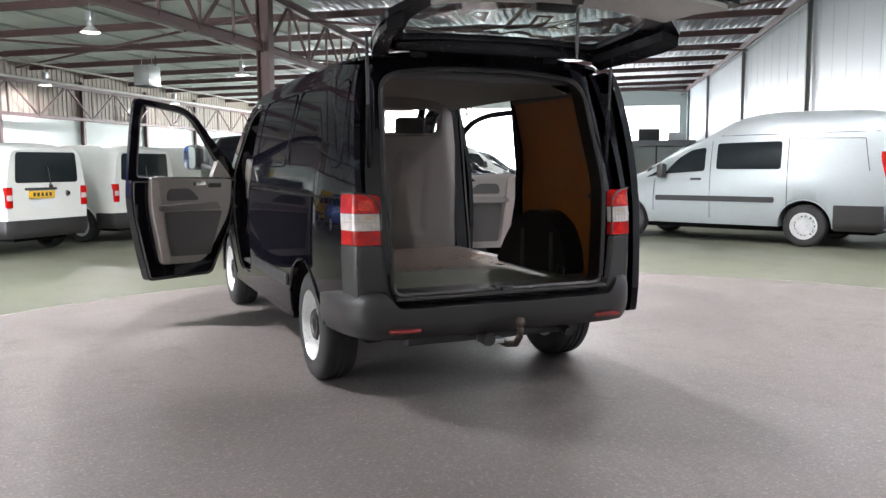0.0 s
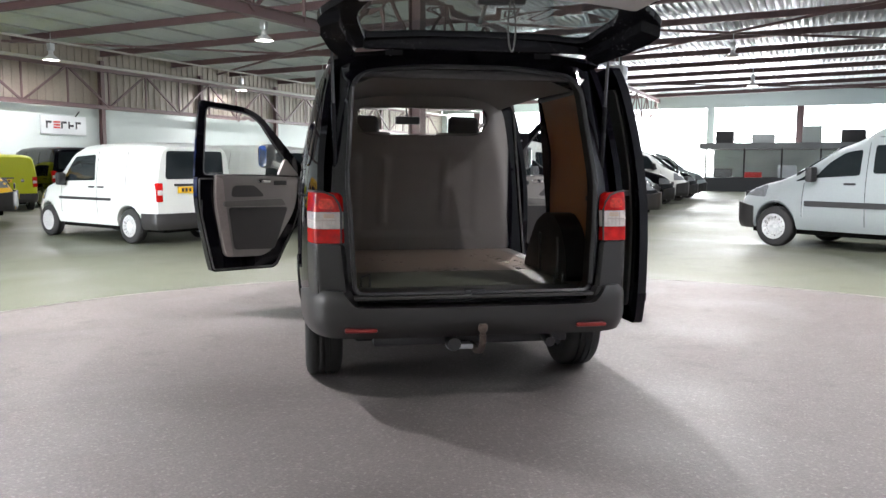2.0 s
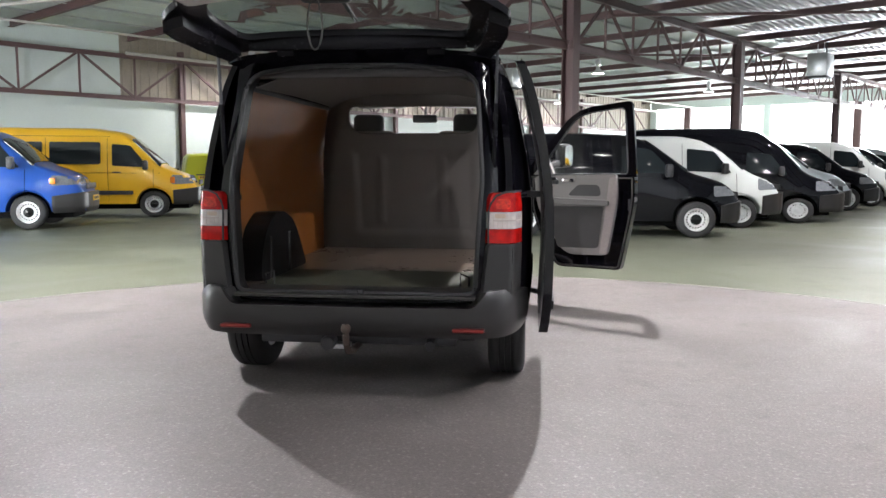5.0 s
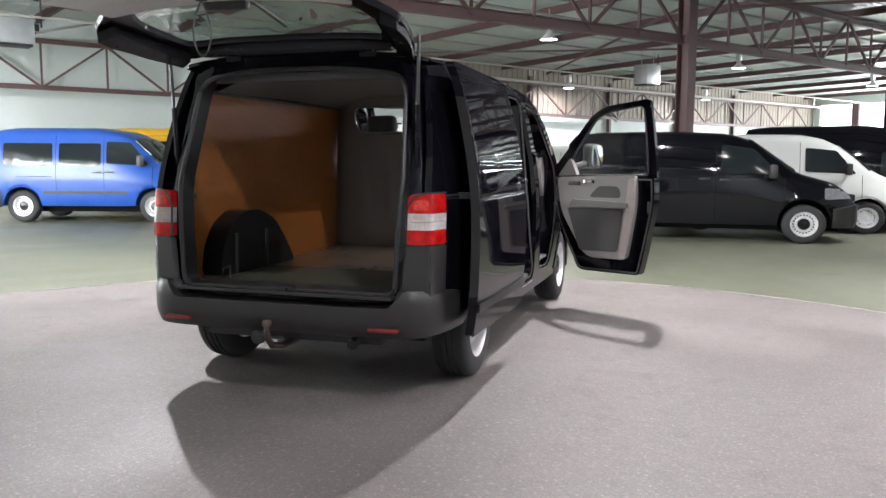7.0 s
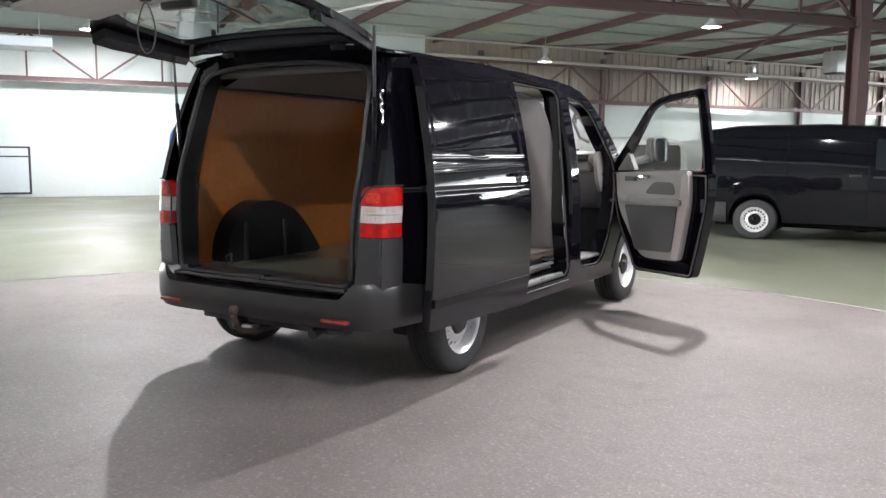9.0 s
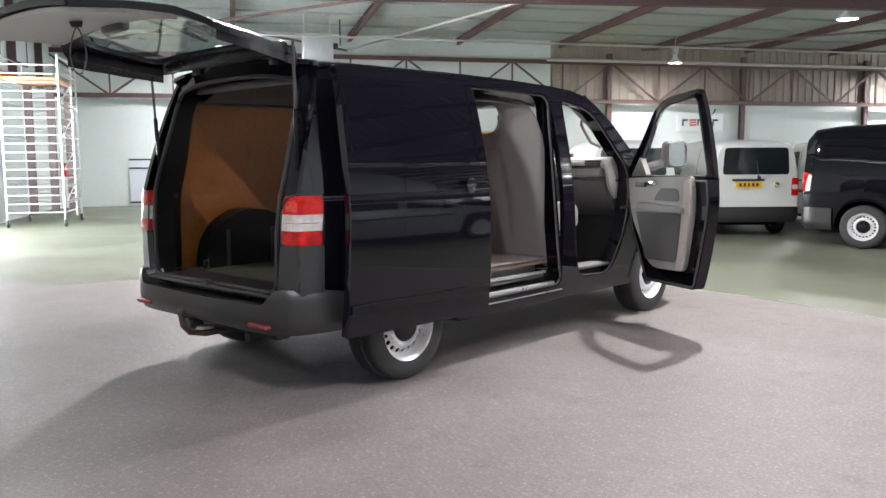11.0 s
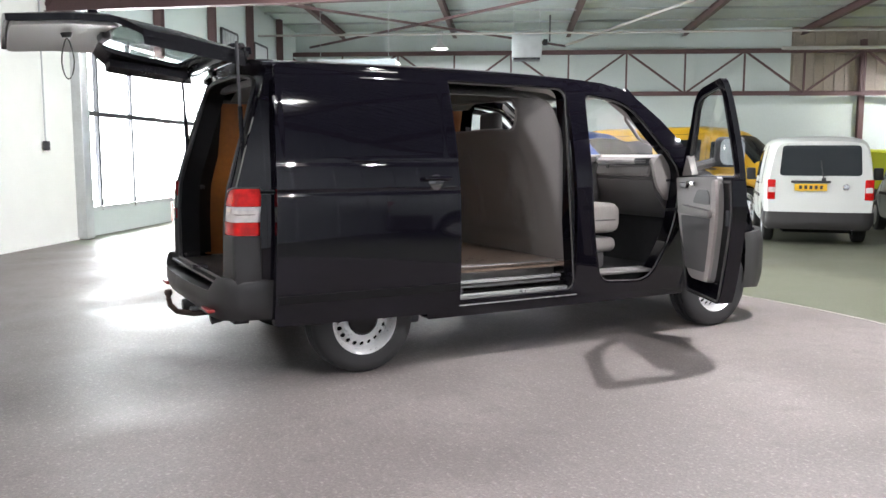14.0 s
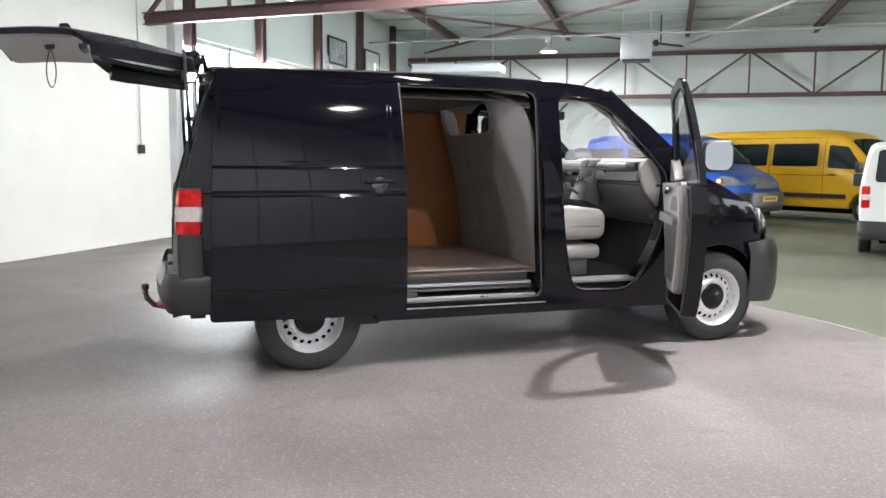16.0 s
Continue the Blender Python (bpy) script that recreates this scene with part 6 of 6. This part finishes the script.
# windscreen, bonnet, nose
def screen_surf(a, b):
    y, z = 2.18 + 0.72 * b, 1.865 - 0.64 * b
    wd = 0.70 + 0.13 * b
    return (a * wd, y - 0.10 * abs(a) ** 2.5 + 0.03, z)
part("windscreen", shell(rounded([(-1, 0), (1, 0), (1, 1), (-1, 1)], 0.06), screen_surf, (0, -0.004, -0.004), cell=0.15), CLEAR_GLASS, van, "clear windscreen").visible_shadow = False
for s in (-1, 1):
    part("a_pillar", tube([(s * (abs(screen_surf(1, b)[0]) + 0.015), screen_surf(1, b)[1], screen_surf(1, b)[2]) for b in np.linspace(0.06, 1.02, 8)], 0.036, 8), BLACK_PAINT, van)


def bonnet_surf(a, b):
    z = interp([(2.80, 1.255), (3.0, 1.20), (3.3, 1.10), (3.55, 0.98), (3.72, 0.84)], b) - 0.06 * abs(a) ** 3
    return (a * (0.885 - 0.14 * max(0, b - 3.2) / 0.5), b - 0.22 * abs(a) ** 2.5 * max(0, (b - 2.8)), z)
part("bonnet", shell(rounded([(-1, 2.80), (1, 2.80), (1, 3.72), (-1, 3.72)], 0.05), bonnet_surf, (0, 0, -0.02), cell=0.1), BLACK_PAINT, van, "black bonnet")


def nose_surf(a, b):
    x, y = along(FRONT_PATH, abs(a))
    return (math.copysign(x, a), y - 0.09 * max(0, (b - 0.62) / 0.2) ** 2 - 0.06 * max(0, (0.45 - b) / 0.2) ** 2, b)
part("front_bumper", shell(rounded([(-1, 0.30), (-0.5, 0.27), (0.5, 0.27), (1, 0.30), (1, 0.735), (0.5, 0.76), (-0.5, 0.76), (-1, 0.735)], 0.03), nose_surf, (0, -0.07, 0), cell=0.045), BUMPER, van, "dark grey plastic front bumper")
for s in (-1, 1):
    def lamp_surf(a, b):
        return (s * (0.915 - 1.0 * max(0, a - 3.33) ** 1.2 - 0.25 * max(0, b - 0.85)), a, b)
    hl = part("headlight", shell(rounded([(3.33, 0.80), (3.62, 0.76), (3.60, 0.90), (3.32, 1.015)], 0.05), lamp_surf, (-s * 0.02, -0.02, 0), cell=0.04), TINT_GLASS, van, "clear headlight")
    part("reflector_bowl", moved(lathe([(0.0, 0.0), (0.06, 0.01), (0.085, 0.06), (0.08, 0.06), (0.055, 0.015), (0.0, 0.008)], 18, "z"), pose(s * 0.70, 3.46, 0.88, -90)), CHROME, hl)
    part("lamp_back", box(s * 0.70 - 0.14, s * 0.70 + 0.14, 3.36, 3.44, 0.78, 0.99, 0.02), GALV, hl)
part("grille", box(-0.55, 0.55, 3.66, 3.70, 0.74, 0.90, 0.02), PLASTIC, van)
# solid near-black block that stands in for the dark behind the grille
part("engine_bay", box(-0.7, 0.7, 2.9, 3.6, 0.4, 0.95), SHADE_BLACK, van, smooth=False)


# ---- doors of the van ----
def front_door(s, turn):
    d = new("front_door")
    d.parent = van
    hy, hx = 2.615, 0.93
    hinge = Matrix.Translation((s * hx, hy, 0))
    d.matrix_basis = hinge @ pose(0, 0, 0, 0, 0, s * turn) @ hinge.inverted()
    tagged(d, "open black cab door with grey trim")
    glass = rounded([(1.668, 1.215, 0.04), (2.535, 1.20, 0.05), (2.105, 1.735, 0.14), (1.663, 1.790, 0.05)], 0.04, 6)
    low = rounded([(1.592, 0.98, 0.2), (1.70, 0.375, 0.03), (2.30, 0.375, 0.06), (2.56, 0.82, 0.25), (2.60, 1.197, 0.01), (1.592, 1.197, 0.01)], 0.06, 7)
    part("door_skin", shell(low, lambda a, b: (s * (side_x(a, b) + 0.003), a, b), (-s * 0.092, 0, 0), (), 0.09), BLACK_PAINT, d)
    high = rounded([(1.592, 1.1975, 0.005), (2.60, 1.1975, 0.005), (2.605, 1.28, 0.06), (2.11, 1.785, 0.18), (1.60, 1.84, 0.04)], 0.06, 7)
    part("window_frame", shell(high, lambda a, b: (s * (side_x(a, b) + 0.003), a, b), (-s * 0.038, 0, 0), [glass], 0.09), BLACK_PAINT, d)
    part("door_edge", tube([(s * (side_x(a, b) - 0.088), a + (2.1 - a) * 0.04, b + (0.8 - b) * 0.04) for a, b in low], 0.008, 6, True), mat("rubber_seal", (0, 0, 0)), d)
    ol = rounded([(1.735, 0.98, 0.15), (1.81, 0.50, 0.05), (2.22, 0.49, 0.12), (2.50, 0.90, 0.2), (2.52, 1.19, 0.04), (1.74, 1.215, 0.03)], 0.05, 6)
    xin = lambda a, b: side_x(a, b) - 0.088
    card = part("door_card", shell(ol, lambda a, b: (s * (xin(a, b) - 0.035), a, b), (s * 0.035, 0, 0), cell=0.1), LIGHT_TRIM, d, "light grey moulded door trim")
    part("card_insert", shell(rounded([(1.90, 0.56), (2.28, 0.55), (2.42, 0.92), (1.86, 0.93)], 0.03), lambda a, b: (s * (xin(a, b) - 0.040), a, b), (s * 0.01, 0, 0), cell=0.2), DARK_TRIM, card, "dark door pocket")
    part("armrest", shell(rounded([(1.80, 0.94), (2.38, 0.94), (2.34, 1.00), (1.80, 0.985)], 0.02), lambda a, b: (s * (xin(a, b) - 0.085), a, b), (s * 0.05, 0, 0), cell=0.2), MID_TRIM, card)
    part("grip_recess", shell(rounded([(1.88, 1.02), (2.20, 1.02), (2.10, 1.12), (1.90, 1.12)], 0.04), lambda a, b: (s * (xin(a, b) - 0.039), a, b), (s * 0.01, 0, 0), cell=0.2), DARK_TRIM, card)
    part("card_rim", shell(rounded([(1.815, 0.51), (1.88, 0.51), (1.845, 0.80), (1.80, 1.18), (1.74, 1.20), (1.74, 0.98)], 0.02), lambda a, b: (s * (xin(a, b) - 0.055), a, b), (s * 0.03, 0, 0), cell=0.1), mat("pale_rim", (0.40, 0.35, 0.335), 0.5), card, "pale raised trim edge")
    part("pull_handle", box(s * (xin(2.2, 1.15) - 0.055) - 0.012, s * (xin(2.2, 1.15) - 0.055) + 0.012, 2.12, 2.24, 1.14, 1.175, 0.008), CHROME, card)
    part("switch_panel", box(s * (xin(2.33, 1.15) - 0.045) - 0.012, s * (xin(2.33, 1.15) - 0.045) + 0.012, 2.28, 2.40, 1.12, 1.16, 0.006), PLASTIC, card)
    part("window_glass", shell(glass, lambda a, b: (s * (side_x(a, b) - 0.025), a, b), (-s * 0.004, 0, 0), cell=0.15), CLEAR_GLASS, d).visible_shadow = False
    part("window_seal", tube([(s * (side_x(a, b) - 0.03), a, b) for a, b in glass], 0.008, 5, True), PLASTIC, d)
    part("mirror_triangle", shell(rounded([(2.36, 1.21), (2.56, 1.20), (2.42, 1.36)], 0.02), lambda a, b: (s * (side_x(a, b) - 0.06), a, b), (s * 0.05, 0, 0), cell=0), LIGHT_TRIM, d)
    part("mirror_shell", join(box(s * 1.16 - 0.105, s * 1.16 + 0.105, 2.33, 2.43, 1.27, 1.49, 0.04, 3), tube([(s * 0.88, 2.44, 1.26), (s * 1.08, 2.40, 1.31)], 0.035, 8)), PLASTIC, d, "black door mirror")
    part("mirror_glass", shell(rounded([(s * 1.16 - 0.09, 1.285), (s * 1.16 + 0.09, 1.285), (s * 1.16 + 0.09, 1.475), (s * 1.16 - 0.09, 1.475)], 0.06), lambda a, b: (a, 2.326 + 0.25 * (a - s * 1.16) ** 2, b), (0, 0.006, 0), cell=0.05), MIRROR, d)
    part("outer_handle", join(box(s * (side_x(1.76, 1.08) + 0.02) - 0.012, s * (side_x(1.76, 1.08) + 0.02) + 0.012, 1.68, 1.86, 1.065, 1.095, 0.01)), BLACK_PAINT, d)
    part("door_lock", box(s * (xin(1.65, 0.95)) - 0.03, s * xin(1.65, 0.95) + 0.01, 1.628, 1.64, 0.9, 1.0, 0.004), DARK_METAL, d)
    part("check_strap", bar((s * 0.86, 2.57, 0.95), (s * 0.74, 2.50, 0.95), 0.02), DARK_METAL, d)
    return d


front_door(1, 65)
front_door(-1, 63)

# sliding door, pushed back along the flank
sd = new("sliding_door")
sd.parent = van
tagged(sd, "glossy black sliding side door, slid fully open")
SY0, SY1, OUT = -0.628, 0.558, 0.125


def slide_x(y, z):
    return smooth_table(VZ, z, 0.06) + OUT - 0.006 * max(0, (-0.2 - y))


def door_relief(y, z):
    d = 0.0
    if -0.58 < y < 0.47 and 1.32 < z < 1.80:
        d -= 0.0022 * min(1, min(y + 0.58, 0.47 - y, z - 1.32, 1.80 - z) / 0.014)
    for zc in (1.302, 1.136):
        d -= 0.007 * max(0, 1 - abs(z - zc) / 0.016)
    return d


_so = rounded([(SY0 - 0.02, 0.375), (SY1 + 0.004, 0.36), (SY1, 1.1), (SY1 - 0.02, 1.858), (SY0 + 0.055, 1.872), (SY0 + 0.02, 1.5)], 0.03)
part("door_skin", shell(_so, lambda a, b: (slide_x(a, b) + door_relief(a, b), a, b), (-0.05, 0, 0), (), 0.019, 0.006), BLACK_PAINT, sd)
part("trim_strip", shell(rounded([(SY0 + 0.0, 0.505), (SY1 - 0.01, 0.50), (SY1 - 0.01, 0.55), (SY0 + 0.0, 0.553)], 0.008), lambda a, b: (slide_x(a, b) + 0.012, a, b), (-0.02, 0, 0), cell=0.2), JAMB, sd, "black rubbing strip")
hd = part("door_handle", join(box(slide_x(0.38, 1.2) + 0.02, slide_x(0.38, 1.2) + 0.045, 0.29, 0.48, 1.197, 1.222, 0.011), box(slide_x(0.38, 1.2) - 0.01, slide_x(0.38, 1.2) + 0.03, 0.29, 0.32, 1.195, 1.22, 0.008), box(slide_x(0.38, 1.2) - 0.01, slide_x(0.38, 1.2) + 0.03, 0.45, 0.48, 1.195, 1.22, 0.008)), BLACK_PAINT, sd)
part("handle_dish", lathe([(0.0, 0.004), (0.04, 0.004), (0.05, 0.0), (0.0, 0.0)], 20, "x"), mat("handle_dish", (0.16, 0.16, 0.17), 0.12, metal=0.9), hd).matrix_basis = pose(slide_x(0.385, 1.19) + 0.001, 0.385, 1.185)
part("door_lining", shell(rounded([(SY0 + 0.1, 0.46), (SY1 - 0.06, 0.46), (SY1 - 0.06, 1.75), (SY0 + 0.1, 1.75)], 0.04), lambda a, b: (slide_x(a, b) - 0.055, a, b), (-0.012, 0, 0), cell=0.25), MATS["dark_grey_trim"], sd)
part("door_edge_seal", tube([(slide_x(SY1, z) - 0.045, SY1 - 0.006, z) for z in np.linspace(0.40, 1.83, 12)], 0.012, 6), mat("rubber_seal", (0, 0, 0)), sd)
for z in (0.44, 1.14):
    part("roller_arm", join(bar((slide_x(0.0, z) - 0.06, 0.45 if z < 1 else -0.5, z), (0.86, 0.62 if z < 1 else -0.5, z), 0.035), box(0.84, 0.90, 0.55 if z < 1 else -0.56, 0.68 if z < 1 else -0.44, z - 0.03, z + 0.03, 0.008)), DARK_METAL, sd)
part("slide_track", shell([(-0.74, 1.125), (0.38, 1.125), (0.38, 1.15), (-0.74, 1.15)], lambda a, b: (side_x(a, b) + 0.006, a, b), (-0.012, 0, 0), cell=0.2), DARK_METAL, van)

# tailgate, raised
tg = new("tailgate")
tg.parent = van
tagged(tg, "raised black tailgate with tinted window and pale inner trim")
PIV = Matrix.Translation((0, -0.60, 1.93)) @ pose(0, 0, 0, GATE_TURN) @ Matrix.Translation((0, 0.60, -1.93))
tg.matrix_basis = PIV
# built closed: x across, z up; hinged at the roof edge


def gate_surf(a, b):
    return (a, rear_y(a, b) - 0.012 + 0.022 * max(0, (abs(a) - 0.6) / 0.2) ** 2, b)


def gate_half(z):
    """Half the gate's width: narrow between the lamps, out to the flanks above them."""
    if z < 1.20:
        return interp([(0.62, 0.66), (0.75, 0.69), (1.0, 0.705), (1.20, 0.71)], z)
    return interp([(1.20, 0.71), (1.235, 0.79), (1.27, 0.838), (1.33, 0.848), (1.45, 0.825), (1.60, 0.795), (1.72, 0.765), (1.86, 0.715)], z)


_zs = (0.64, 0.8, 1.0, 1.19, 1.235, 1.27, 1.33, 1.45, 1.6, 1.72, 1.84)
_go = [(gate_half(z), z) for z in _zs] + [(0.64, 1.895), (0.3, 1.91), (-0.3, 1.91), (-0.64, 1.895)] + [(-gate_half(z), z) for z in reversed(_zs)]
_gh = rounded([(-0.60, 1.24), (0.60, 1.24), (0.66, 1.42), (0.60, 1.745), (0.2, 1.78), (-0.2, 1.78), (-0.60, 1.745), (-0.66, 1.42)], 0.07)
part("gate_skin", shell(rounded(_go, 0.02), gate_surf, (0, 0.035, 0), [_gh], 0.08), GATE_BLACK, tg)
part("gate_window", shell([(a * 1.03, 1.51 + (b - 1.51) * 1.05) for a, b in _gh], lambda a, b: (a, gate_surf(a, b)[1] + 0.012, b), (0, 0.005, 0), cell=0.15), TINT_GLASS, tg, "tinted tailgate window").visible_shadow = False
_ft = rounded([(-0.635, 0.67), (0.635, 0.67), (0.66, 1.0), (0.67, 1.19), (-0.67, 1.19), (-0.66, 1.0)], 0.05)
part("inner_trim", shell(_ft, lambda a, b: (a, gate_surf(a, b)[1] + 0.062, b), (0, -0.02, 0), cell=0.12), mat("pale_trim", (0.50, 0.49, 0.47), 0.5, vary=0.06), tg, "pale plastic tailgate trim")
for s in (-1, 1):
    part("gate_side_rail", shell([(s * gate_half(z) * 0.995, z) for z in (1.275, 1.4, 1.6, 1.84)] + [(s * (gate_half(z) - 0.10), z) for z in (1.80, 1.6, 1.4, 1.30)], lambda a, b: (a, gate_surf(a, b)[1] + 0.025, b), (0, 0.06, 0), cell=0.1), GATE_BLACK, tg)
    part("gate_hinge", box(s * 0.42 - 0.05, s * 0.42 + 0.05, -0.64, -0.57, 1.905, 1.93, 0.008), GATE_BLACK, tg)
part("gate_top_rail", box(-0.60, 0.60, -0.69, -0.60, 1.79, 1.89, 0.02), GATE_BLACK, tg)
part("wiper_motor", box(-0.12, 0.12, gate_surf(0, 1.19)[1] + 0.04, gate_surf(0, 1.19)[1] + 0.10, 1.16, 1.22, 0.02), PLASTIC, tg)
part("wiper_arm", join(tube([(0.0, gate_surf(0, 1.2)[1] - 0.03, 1.20), (0.0, gate_surf(0, 1.5)[1] - 0.035, 1.50), (0.02, gate_surf(0, 1.75)[1] - 0.03, 1.74)], 0.012, 6)), PLASTIC, tg)
part("gate_spoiler", shell(rounded([(-0.66, 1.86), (0.66, 1.86), (0.63, 1.915), (-0.63, 1.915)], 0.02), lambda a, b: (a, gate_surf(a, b)[1] - 0.02, b), (0, 0.04, 0), cell=0.1), BLACK_PAINT, tg)
part("plate_housing", box(-0.3, 0.3, -0.94, -0.89, 1.08, 1.14, 0.012), BLACK_PAINT, tg)
_lz, _ly = 0.98, gate_surf(0.0, 0.98)[1] + 0.07
part("strap_mount", lathe([(0.0, 0.03), (0.025, 0.028), (0.035, 0.0), (0.0, 0.0)], 16, "x"), PLASTIC, tg).matrix_basis = pose(0.0, _ly, _lz, 0, 0, 90)

# hanging pull loop and gas struts, in the raised position
_top = PIV @ Vector((0.0, _ly + 0.03, _lz))
part("pull_strap", tube([_top + Vector((0.026 * q * math.sin(k * math.tau / 18), 0.033 * q * math.sin(k * math.tau / 18), -0.122 + 0.122 * math.cos(k * math.tau / 18))) for k in range(18) for q in (1 - 0.45 * max(0, math.cos(k * math.tau / 18)),)], 0.0042, 6, True), mat("dark_cord", (0.07, 0.07, 0.065), 0.7), van, "hanging dark pull loop")
for s in (-1, 1):
    a, b = Vector((s * 0.745, -0.715, 1.18)), PIV @ Vector((s * 0.765, -0.68, 1.79))
    part("strut_body", tube([a, a.lerp(b, 0.55)], 0.014, 8), GATE_BLACK, van, "black gas strut")
    part("strut_rod", tube([a.lerp(b, 0.55), b], 0.009, 6), DARK_METAL, van)
